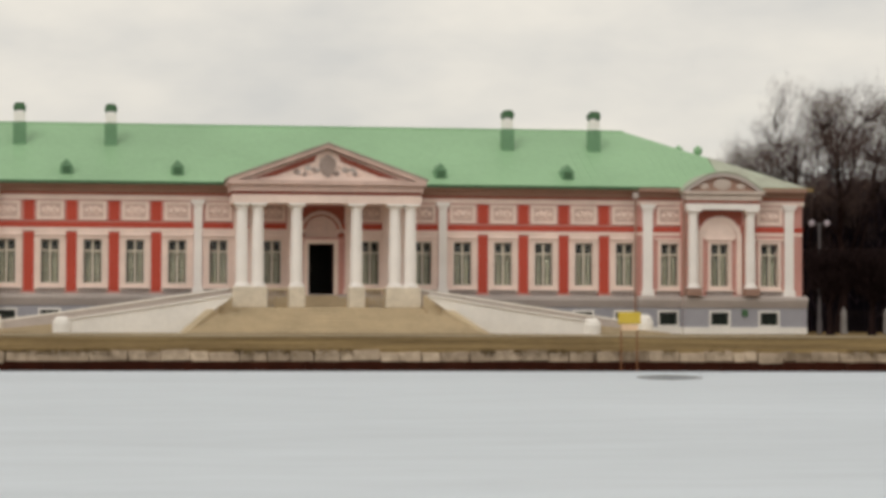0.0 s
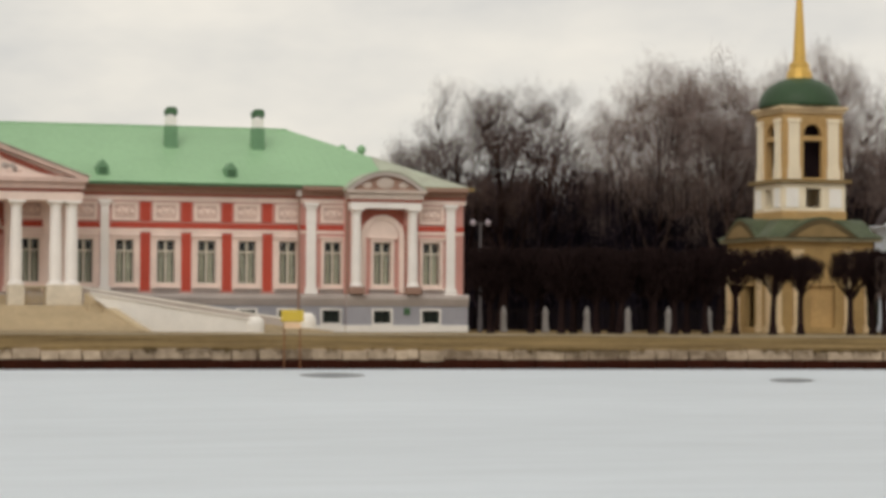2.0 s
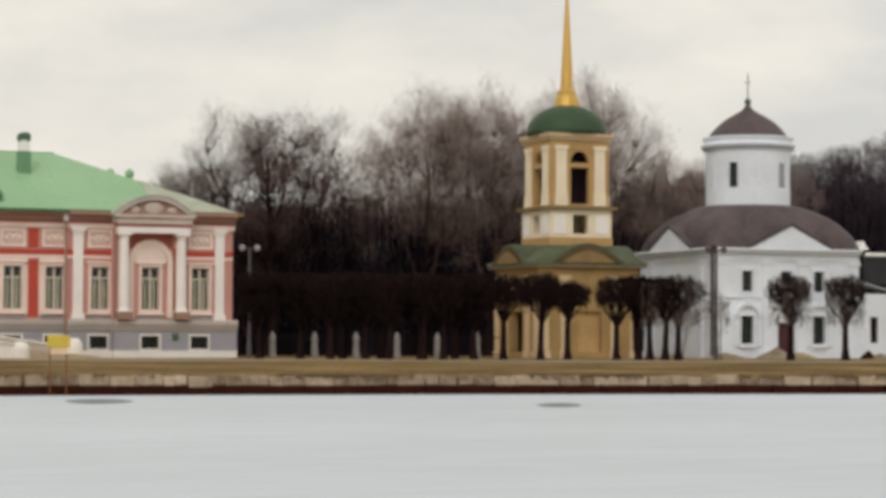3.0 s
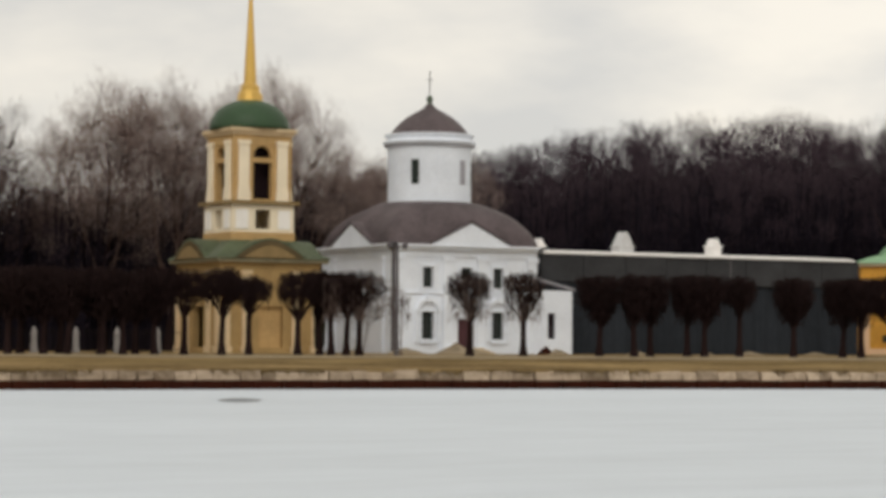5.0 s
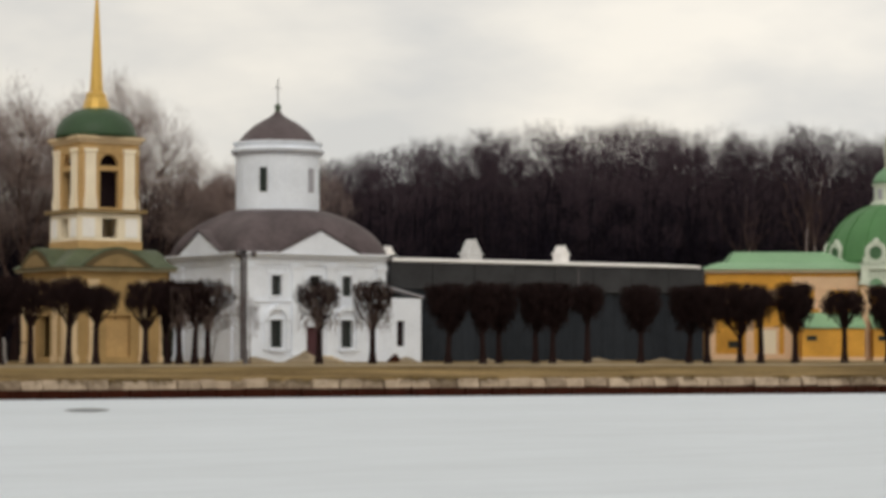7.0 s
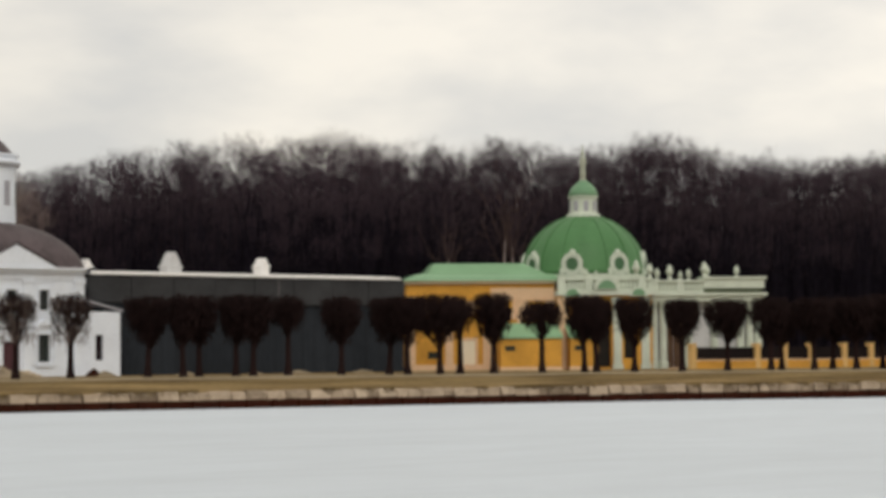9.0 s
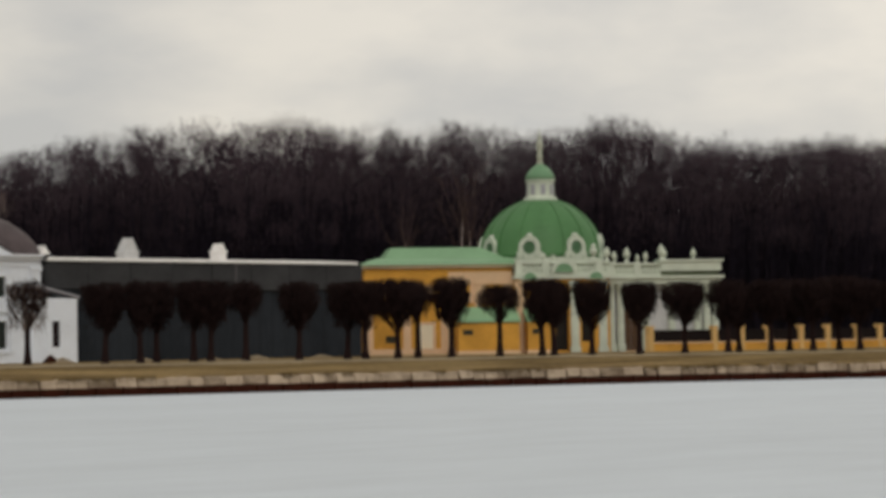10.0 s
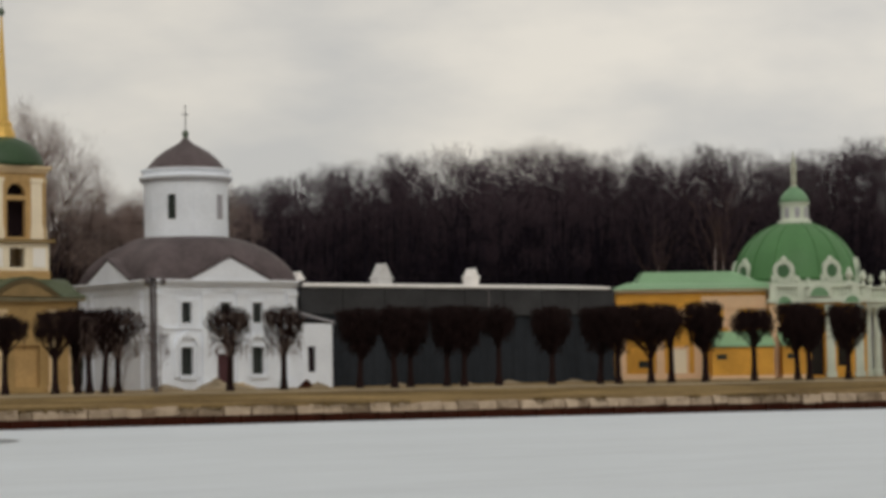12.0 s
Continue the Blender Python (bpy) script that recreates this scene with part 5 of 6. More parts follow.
hi = [bm.verts.new(p) for p in ((-13.0, 2.4, 9.95), (-4.6, 2.4, 9.95), (-4.6, 5.4, 9.95), (-13.0, 5.4, 9.95))]
bm.faces.new(hi)
bm.faces.new(lo)
for i in range(4):
    bm.faces.new((lo[i], lo[(i + 1) % 4], hi[(i + 1) % 4], hi[i]))
part("upper_roof", bm, G_ROOF, grotto, "raised sage green sheet roof")
# central rotunda
CX, CY, CR = 1.85, 5.5, 5.85
part("rotunda_wall", turned(bmesh.new(), [(CR - 0.1, 0), (CR - 0.1, 8.2)], 40, CX, CY), GROTTO_Y, grotto, "ochre rotunda wall")
part("rotunda_cornice", turned(bmesh.new(), [(CR, 7.4), (CR + 0.1, 7.8), (CR + 0.45, 8.0), (CR + 0.45, 8.25), (CR, 8.4), (CR, 9.0)], 40, CX, CY), G_TRIM, grotto, "pale green cornice")
prof = [(CR + 0.05, 8.9), (CR, 9.3)] + [(CR * 0.985 * math.cos(a) ** 1.05, 9.3 + 5.4 * math.sin(a)) for a in [0.12 * i for i in range(1, 12)]]
part("dome", turned(bmesh.new(), prof, 48, CX, CY), G_DOME, grotto, "green sheet-metal dome", smooth=True)
for k in range(16):
    a = 2 * math.pi * (k + 0.5) / 16
    bm = bmesh.new()
    pts = [((CR + 0.02) * math.cos(t) ** 1.05 if t else CR + 0.08, 9.3 + 5.45 * math.sin(t)) for t in [0.12 * i for i in range(0, 12)]]
    for (r0, z0), (r1, z1) in zip(pts, pts[1:]):
        v = [bm.verts.new(p) for p in ((r0, -0.14, z0), (r0, 0.14, z0), (r1, 0.14, z1), (r1, -0.14, z1), (r0 - 0.2, -0.14, z0), (r0 - 0.2, 0.14, z0), (r1 - 0.2, 0.14, z1), (r1 - 0.2, -0.14, z1))]
        for f in ((0, 1, 2, 3), (0, 3, 7, 4), (1, 5, 6, 2)):
            bm.faces.new([v[i] for i in f])
    bmesh.ops.remove_doubles(bm, verts=bm.verts, dist=0.001)
    ob = part("dome_rib", bm, G_DOME, grotto)
    ob.matrix_local = Matrix.Translation((CX, CY, 0)) @ Matrix.Rotation(a, 4, "Z")
# round windows in the dome, each in a pale scrolled ring
for a in (-157.6, -112.6, -67.6, -22.6, 22.4, 67.4, 112.4, 157.4):
    bm = bmesh.new()
    n = 18
    for k in range(n):
        b0, b1 = 2 * math.pi * k / n, 2 * math.pi * (k + 1) / n
        v = [bm.verts.new((r * math.cos(b), y, 9.8 + 1.05 * r * math.sin(b))) for b in (b0, b1) for r, y in ((0.6, -0.4), (1.02, -0.4), (1.02, 1.0), (0.6, 1.0))]
        for f in ((0, 1, 5, 4), (1, 2, 6, 5), (3, 0, 4, 7)):
            bm.faces.new([v[i] for i in f])
    bmesh.ops.remove_doubles(bm, verts=bm.verts, dist=0.001)
    ob = part("oculus", bm, G_TRIM, grotto, "round dormer window in a pale scrolled ring")
    ob.matrix_local = Matrix.Translation((CX + 5.5 * math.cos(radians(a)), CY + 5.5 * math.sin(radians(a)), 0)) @ Matrix.Rotation(radians(a) + math.pi / 2, 4, "Z")
    part("scroll", turned(bmesh.new(), [(0.26, 10.78), (0.34, 10.95), (0.12, 11.15)], 8, 0, -0.1), G_TRIM, ob)
    for s in (-1, 1):
        part("foot", soft_box(s * 0.95 - 0.26, s * 0.95 + 0.26, -0.35, 0.6, 8.75, 9.45, 0.06), G_TRIM, ob)
    pn = part("pane", turned(bmesh.new(), [(0.62, 0), (0.62, 0.03)], 16), ROOF_DARK, ob)
    pn.matrix_local = Matrix.Translation((0, -0.3, 9.8)) @ Matrix.Rotation(math.pi / 2, 4, "X")
lant = part("lantern", turned(bmesh.new(), [(1.7, 14.3), (1.55, 14.75), (1.3, 14.85), (1.28, 16.2), (1.42, 16.3), (1.42, 16.45)], 20, CX, CY), G_TRIM, grotto, "pale lantern on the dome")
for k in range(8):
    a = 2 * math.pi * k / 8
    ob = part("lantern_window", boxes((-0.22, 0.22, -0.02, 0.05, 15.0, 15.95)), PLINTH, lant)
    ob.matrix_local = Matrix.Translation((CX + 1.29 * math.cos(a), CY + 1.29 * math.sin(a), 0)) @ Matrix.Rotation(a + math.pi / 2, 4, "Z")
part("lantern_cap", turned(bmesh.new(), [(1.4, 16.45), (1.34, 16.8), (1.15, 17.2), (0.8, 17.6), (0.42, 17.85), (0.36, 17.95)], 20, CX, CY), ROOF_MID, grotto, "green lantern cap", smooth=True)
part("roof_statue", turned(bmesh.new(), [(0.36, 17.85), (0.32, 18.1), (0.2, 18.2), (0.3, 18.6), (0.2, 19.1), (0.32, 19.7), (0.26, 20.1), (0.1, 20.3), (0.19, 20.5), (0.15, 20.72), (0.08, 20.85), (0.06, 21.4)], 12, CX, CY, 0.7), ROOF_GREY, grotto, "plain weathered standing figure on the lantern")
# east wing with columns, attic and urns
part("wall", wall_with(6.7, 17.2, 0, 6.4, 0.2, 0.8, []), PLAIN, grotto, "whitish plastered wall")
part("wall", boxes((16.6, 17.2, 0.8, 8, 0, 6.4)), PEACH, grotto)
part("wall", boxes((6.7, 16.6, 7.4, 8, 0, 6.4)), PEACH, grotto)
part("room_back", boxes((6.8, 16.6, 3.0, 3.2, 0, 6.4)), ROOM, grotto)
for x in (7.1, 8.0, 10.4, 12.9, 15.4, 16.3, 17.1):
    bm = turned(bmesh.new(), [(0.46, 0.0), (0.46, 0.6), (0.36, 0.7), (0.34, 2.5), (0.3, 5.6), (0.42, 5.9), (0.46, 6.25)], 14, x, -0.6)
    part("column", bm, G_TRIM, grotto, "pale green-grey column")
part("entablature", boxes((6.5, 17.6, -1.15, 0.9, 6.25, 6.75), (6.3, 17.85, -1.4, 0.9, 6.75, 7.0)), G_TRIM, grotto, "pale green entablature")
part("frieze", boxes((11.8, 17.4, -1.0, 0.7, 7.0, 7.45)), OLD_GREEN, grotto, "dull green recessed frieze")
part("attic", boxes((11.8, 17.6, -1.15, 0.9, 7.45, 8.3), (11.7, 17.8, -1.35, 0.9, 8.3, 8.5)), G_TRIM, grotto, "pale green attic parapet")
side = part("porch_door", frame_bm(1.5, 4.3, 0.16, -0.2, 0.0, 0.1), PEACH, grotto, "tall brown double door between the columns")
side.location = (9.15, 0.2, 0)
for k in (-1, 1):
    part("leaf", soft_box(*sorted((k * 0.02, k * 0.75)), -0.1, -0.02, 0.1, 4.4, 0.02), BROWN, side)
part("east_roof", boxes((6.7, 17.2, 0.9, 8, 6.75, 7.2)), G_ROOF, grotto)


def balustrade(x0, x1, y, z):
    b = part("balustrade", boxes((x0, x1, y - 0.22, y + 0.22, z, z + 0.22)), G_TRIM, grotto, "pale green stone balustrade")
    part("handrail", soft_box(x0, x1, y - 0.22, y + 0.22, z + 1.0, z + 1.2, 0.03), G_TRIM, b)
    x, k = x0 + 0.3, 0
    while x < x1 - 0.1:
        if k % 7 == 0:
            part("pier", soft_box(x - 0.3, x + 0.3, y - 0.28, y + 0.28, z + 0.02, z + 1.32, 0.03), G_TRIM, b)
        else:
            part("baluster", turned(bmesh.new(), [(0.09, z + 0.22), (0.16, z + 0.45), (0.08, z + 0.75), (0.11, z + 1.0)], 6, x, y), G_TRIM, b)
        x += 0.36
        k += 1
    part("panel", boxes((x0, x1, y + 0.1, y + 0.16, z + 0.2, z + 1.02)), G_TRIM, b, "plain slab behind the balusters")


def urn(x, y, z, s=1.0):
    bm = turned(bmesh.new(), [(0.26 * s, z), (0.2 * s, z + 0.15 * s), (0.1 * s, z + 0.3 * s), (0.3 * s, z + 0.6 * s), (0.34 * s, z + 0.85 * s), (0.2 * s, z + 1.0 * s), (0.22 * s, z + 1.15 * s), (0.05 * s, z + 1.4 * s)], 12, x, y)
    part("urn", bm, G_TRIM, grotto, "pale stone urn")


balustrade(-2.1, 6.7, -1.6, 7.2)
balustrade(6.7, 11.8, -1.0, 7.0)
for x, y, z, s in ((0.6, -1.6, 8.4, 0.6), (1.5, -1.6, 8.4, 0.5), (5.3, -1.6, 8.45, 1.15), (6.6, -1.5, 8.4, 0.95), (7.4, -1.0, 8.2, 0.8), (8.6, -1.0, 8.25, 1.0), (9.6, -1.0, 8.2, 0.6), (10.4, -1.0, 8.2, 0.75), (11.9, -1.0, 8.45, 1.05), (12.2, -0.9, 8.45, 0.8), (15.0, -0.9, 8.45, 0.8)):
    urn(x, y, z, s)
# porch before the rotunda, with scroll-topped bays
part("porch_wall", wall_with(-2.1, 6.7, 0, 6.8, -1.9, -1.3, [(-1.3, -0.1, 1.0, 4.6), (1.0, 2.8, 0.2, 4.9), (4.0, 5.2, 1.0, 4.6)]), GROTTO_Y, grotto, "ochre porch wall with openings")
# near-black backing gives the porch openings their painted shade
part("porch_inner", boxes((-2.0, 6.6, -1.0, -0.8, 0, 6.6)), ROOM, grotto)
for x in (-1.75, 0.45, 3.35, 6.0):
    bm = boxes((x - 0.38, x + 0.38, -2.2, -1.898, 0.5, 6.6), (x - 0.48, x + 0.48, -2.3, -1.898, 0, 0.5), (x - 0.5, x + 0.5, -2.32, -1.898, 6.1, 6.6))
    part("pilaster", bm, G_TRIM if x > 0 else PEACH, grotto)
part("porch_cornice", boxes((-2.3, 6.9, -2.5, -1.0, 6.8, 7.2)), G_TRIM, grotto)
for x, z, r in ((-0.9, 6.7, 0.85), (2.3, 7.3, 1.15), (5.3, 6.7, 0.85)):
    gable = part("scroll_gable", prism(bmesh.new(), arch(x, z, r, 14), -2.6, -1.9), G_TRIM, grotto, "pale scrolled gable")
    part("sunk_field", prism(bmesh.new(), arch(x, z + 0.08, r * 0.72, 12), -2.64, -2.58), ROOF_MID, gable, "green sunk field")
for x0, x1 in ((-8.0, -2.2), (-1.6, 1.2)):
    bm = bmesh.new()
    prism(bm, [(-4.4, 3.0), (-1.8, 4.3), (-1.8, 4.15), (-4.4, 2.85)], x0, x1)
    for v in bm.verts:
        v.co = Vector((v.co.y, v.co.x, v.co.z))
    part("lean_to_roof", bm, G_ROOF, grotto, "green lean-to roof")
    part("lean_to_wall", boxes((x0 + 0.1, x1 - 0.1, -4.2, -2.4, 0.3, 2.85)), GROTTO_Y, grotto)
    part("vent", boxes((x0 + 0.5, x0 + 1.4, -4.23, -4.195, 1.75, 2.2)), DARKGLASS, grotto, "small dark window in the lean-to")
    part("lean_to_base", boxes((x0 + 0.05, x1 - 0.05, -4.28, -2.4, -0.1, 0.3)), PEACH, grotto)

# low ochre wall with piers beyond the pavilion
low = thing("pier_wall", (170.0, 147.0, 1.4), "low ochre garden wall with taller pale ochre piers", "garden wall")
part("wall", boxes((-17.0, 26.0, -0.2, 0.2, -0.2, 0.8)), GROTTO_Y, low)
part("coping", boxes((-17.0, 26.0, -0.27, 0.27, 0.8, 0.92)), PEACH, low)
bm = soft_box(-0.3, 0.3, -0.3, 0.3, -0.2, 2.2, 0.04)
pier = part("pier", bm, PIER, low, "pale ochre masonry pier with cap")
part("pier_cap", soft_box(-0.36, 0.36, -0.36, 0.36, 2.2, 2.35, 0.04), PIER, pier)
xs = [-16.8, -8.4, -4.7, -1.0, 3.7, 7.6, 12.0, 15.5, 19.4, 23.4]
pier.location = (xs[0], 0, 0)
for x in xs[1:]:
    copy_thing(pier, pose(x, 0, 0))
bm = bmesh.new()
for k in range(280):
    x = -17.0 + k * 0.15
    box(bm, x - 0.06, x + 0.06, -0.014, 0.014, 0.9, 2.0)
box(bm, -17.0, 26.0, -0.03, 0.03, 1.9, 1.95)
tagged(part("railing", bm, FENCE_IRON, low, "close-set dark iron bars"), kind="stuff")

# ---- clipped lindens along the bank ----
def pollard(seed, kind, width, top):
    """A clipped linden: a short stem and a crown that the shears keep to a goblet, a cap over thin shoots, or an open umbrella."""
    rng = np.random.default_rng(seed)
    out = []
    d, q = np.array([0, 0, 1.0]), np.zeros(3)
    pts = [q]
    for i in range(3):
        d = unit(d + np.array([*rng.normal(0, 0.025, 2), 0]))
        q = q + d * (0.66 if kind == "goblet" else 0.8)
        pts.append(q)
        out.append((0, *pts[-2], *pts[-1], 0.2 - 0.015 * i, 0.2 - 0.015 * (i + 1)))
    half = width / 2
    for k in range(17):
        a = k * 2.4 + rng.uniform(-0.3, 0.3)
        lean = rng.uniform(0.1, 0.62) * (0.35 + 0.48 * half)
        grow(rng, q - d * rng.uniform(0, 0.5), unit(np.array([math.cos(a) * lean, math.sin(a) * lean, 0.9])), rng.uniform(1.9, 2.7), 0.08, 1, out, (0, 6, 3), 0.14, 0.05)
    # close young shoots all through the crown
    n = 3000 if kind == "goblet" else 3000 if kind == "cap" else 2000
    a, f = rng.uniform(0, 6.28, n), half * rng.random(n) ** 0.45
    z = 1.9 + (top - 1.95) * rng.random(n) ** 0.8
    start = np.stack([f * np.cos(a), f * np.sin(a), z], axis=1)
    way = np.stack([0.35 * np.cos(a), 0.35 * np.sin(a), np.full(n, 0.7)], axis=1) + rng.normal(0, 0.4, (n, 3))
    end = start + way * rng.uniform(0.25, 0.6, (n, 1))
    rows = np.concatenate([np.array(out), np.concatenate([np.full((n, 1), 4.0), start, end, np.full((n, 2), 0.01)], axis=1)])
    mid = rows[:, 4:7]
    far = np.hypot(mid[:, 0], mid[:, 1])
    up = np.clip((mid[:, 2] - 1.75) / 2.1, 0, 1)
    lump = 1 + 0.09 * np.sin(np.arctan2(mid[:, 1], mid[:, 0]) * 3 + seed) + 0.07 * np.sin(mid[:, 2] * 5 + seed)
    lim = 0.18 + (half - 0.1) * up ** 0.7 * lump
    roof = top - 0.15 * (far / half) ** 3 + 0.05 * np.sin(mid[:, 0] * 9)
    thin = np.zeros(len(rows))
    if kind != "goblet":
        low = 2.95 if kind == "cap" else 2.25
        lim = 0.16 + (half - 0.08) * np.clip((mid[:, 2] - low) / 0.7, 0, 1) ** 0.6 * lump
        roof = top - 0.42 * (far / half) ** 3 + 0.05 * np.sin(mid[:, 0] * 9)
    if kind == "cap":
        thin = np.where((mid[:, 2] < roof - 0.8) & (far < 0.72 * half), 0.6, 0.05)
    elif kind == "open":
        thin = np.where(mid[:, 2] < roof - 0.9, 0.85, 0.0)
    keep = (rows[:, 0] < 1) | ((rows[:, 0] < 2) & (far < 0.8 * half) & (mid[:, 2] < roof)) | ((far < lim) & (mid[:, 2] < roof) & ((rows[:, 0] < 3) | (rng.random(len(rows)) > thin)))
    rows = rows[keep]
    if kind == "open":
        # grey shoots that hang from the rim of the umbrella, and a few that rise from the fork
        m = 330
        a = rng.uniform(0, 6.28, m)
        f = half * rng.uniform(0.5, 1.0, m)
        z = top - 0.45 - rng.random(m) ** 1.3 * (top - 2.75)
        start = np.stack([f * np.cos(a), f * np.sin(a), z], axis=1)
        way = np.stack([0.12 * np.cos(a), 0.12 * np.sin(a), np.full(m, -0.8)], axis=1) + rng.normal(0, 0.22, (m, 3))
        hang = np.concatenate([np.full((m, 1), 5.0), start, start + way * rng.uniform(0.4, 0.9, (m, 1)), np.full((m, 2), 0.01)], axis=1)
        m = 70
        a, f = rng.uniform(0, 6.28, m), half * rng.random(m) * 0.5
        start = np.stack([0.3 * f * np.cos(a), 0.3 * f * np.sin(a), rng.uniform(1.9, 2.7, m)], axis=1)
        end = start + np.stack([0.8 * f * np.cos(a), 0.8 * f * np.sin(a), rng.uniform(0.7, 1.6, m)], axis=1)
        rise = np.concatenate([np.full((m, 1), 5.0), start, end, np.full((m, 2), 0.01)], axis=1)
        rows = np.concatenate([rows, hang, rise])
    return rows


def tree_object(name, rows, label, category, group, twig, min_r=0.014, bark=BARK, fine=0.0, limb=None):
    root = thing(name, (0, 0, -50), label, category, group)
    rows = rows.copy()
    rows[:, 7:9] = np.maximum(rows[:, 7:9], min_r)
    shoots = rows[rows[:, 0] > 4]
    rows = rows[rows[:, 0] <= 4]
    big, small = rows[rows[:, 0] < 1], rows[rows[:, 0] >= 1]
    v, f = chain(big)
    ob = new("trunk", mesh_of("trunk", v, f, bark))
    ob.parent = root
    last = small[:, 0] == small[:, 0].max()
    if fine:
        small[last, 7:9] = fine
    thick = small[:, 0] < 3
    v, f = tubes(small[~last & thick][:, 1:9], 3)
    v1, f1 = tubes(small[~last & ~thick][:, 1:9], 3)
    v2, f2 = spikes(small[last][:, 1:9])
    groups = [(v, f, limb or twig), (v1, f1, twig), (v2, f2, twig)]
    if len(shoots):
        groups.append((*spikes(shoots[:, 1:9]), PALE_TWIG))
    ob = new("crown", mesh_mixed("crown", groups))
    ob.parent = root
    ob["label"] = "leafless crown of thin twigs"
    return root


def plant(templates, spots):
    used = set()
    for i, (x, y, s, turn) in enumerate(spots):
        k = i % len(templates)
        m = Matrix.LocRotScale((x, y, ground_z(x, y) - 0.05), Euler((0, 0, turn)), None)
        if k not in used:
            used.add(k)
            ob = templates[k]
            ob.matrix_basis = m
        else:
            ob = copy_thing(templates[k], m)
        ob.scale = (s, s, s * (0.96 + 0.08 * random.random()))


LINDEN_LABEL = {"goblet": "dark leafless linden clipped to a goblet crown", "cap": "leafless linden clipped flat over thin shoots", "open": "leafless linden with a dark clipped top over hanging grey shoots"}


def linden(seed, x, off, kind, width, top):
    """One tree of the row; off: metres behind the water's edge."""
    y0 = shore_far(x) + off
    y = y0 + 0.6 * math.sin(x * 3.1)
    twig = {"goblet": 0.04, "cap": 0.03, "open": 0.023}[kind]
    ob = tree_object("clipped_linden", pollard(seed, kind, width, top), LINDEN_LABEL[kind], "tree", "lindens along the bank", LINDEN, twig, LINDEN)
    ob.location = (x * y / y0, y, ground_z(x, y) - 0.05)


ROW = ((43.2, "goblet", 2.6, 4.95), (45.2, "goblet", 2.6, 5.10), (46.5, "goblet", 2.5, 4.80), (48.5, "goblet", 2.6, 5.05), (49.7, "goblet", 2.4, 4.75), (51.5, "goblet", 2.5, 5.10),
       (53.2, "cap", 3.3, 5.08), (55.4, "cap", 2.5, 5.23), (57.0, "cap", 2.9, 4.68), (59.9, "cap", 2.5, 5.08), (61.2, "goblet", 1.5, 5.08), (61.9, "open", 1.2, 5.00), (62.8, "cap", 2.0, 5.03),
       (63.55, "open", 3.4, 5.15), (70.3, "open", 2.6, 5.20), (73.6, "open", 2.5, 5.30), (78.3, "goblet", 2.8, 5.00), (80.5, "goblet", 1.9, 5.10), (81.5, "goblet", 2.4, 5.10), (83.8, "goblet", 2.1, 5.15),
       (84.9, "goblet", 2.7, 5.10), (87.1, "cap", 2.3, 5.10), (90.5, "goblet", 2.6, 5.00), (93.6, "goblet", 2.7, 5.05), (94.8, "goblet", 2.2, 5.10), (96.9, "goblet", 3.5, 5.20), (98.2, "cap", 2.0, 5.05),
       (100.4, "goblet", 2.6, 5.30), (103.6, "cap", 2.9, 4.85), (106.4, "goblet", 2.6, 5.20), (107.2, "goblet", 2.2, 4.95), (109.7, "goblet", 2.6, 5.10), (112.9, "goblet", 2.4, 4.95), (115.9, "goblet", 3.1, 4.95),
       (118.8, "goblet", 2.7, 5.00), (121.7, "goblet", 2.8, 5.00), (124.5, "goblet", 2.8, 5.05), (127.7, "goblet", 2.8, 5.05), (131.0, "goblet", 2.8, 5.05), (134.5, "goblet", 2.8, 5.05))
for k, (x, kind, width, top) in enumerate(ROW):
    linden(11 + k, x, 18, kind, width, top)
for k, x in enumerate((41.0, 43.4, 45.9, 48.2, 50.6, 52.7, 124.0, 127.5, 131.0, 135.0)):
    linden(211 + k, x, 24, "goblet", 2.9, 4.9 + 0.3 * math.sin(x * 5.1) + 0.003 * (x - 41))

# added column of dark sprays for the dark gap between the tower and the church
gap_column = thing("columnar_conifer", (74.4, 150.0, 1.45), "dark narrow column of sprays added for the gap beside the church", "tree")
part("trunk", turned(bmesh.new(), [(0.14, -0.1), (0.1, 1.0), (0.05, 5.2)], 8), LINDEN, gap_column)
con_rng = np.random.default_rng(8)
sprays = []
for k in range(2600):
    h = con_rng.uniform(0.5, 1.0) if k % 5 == 0 else con_rng.uniform(0.6, 5.4)
    rad = 0.5 * (1 - ((h - 2.4) / 3.3) ** 2) ** 0.5 * con_rng.uniform(0.35, 1.0) * (1 + 0.15 * math.sin(h * 5 + k))
    a = con_rng.uniform(0, 6.28)
    sprays.append((0.6 * rad * math.cos(a), 0.6 * rad * math.sin(a), h - 0.15, rad * math.cos(a), rad * math.sin(a), h + 0.2, 0.05, 0.02))
ob = new("crown", mesh_of("crown", *spikes(sprays), GAP_DARK))
ob.parent = gap_column
ob["label"] = "dense near-black sprays"

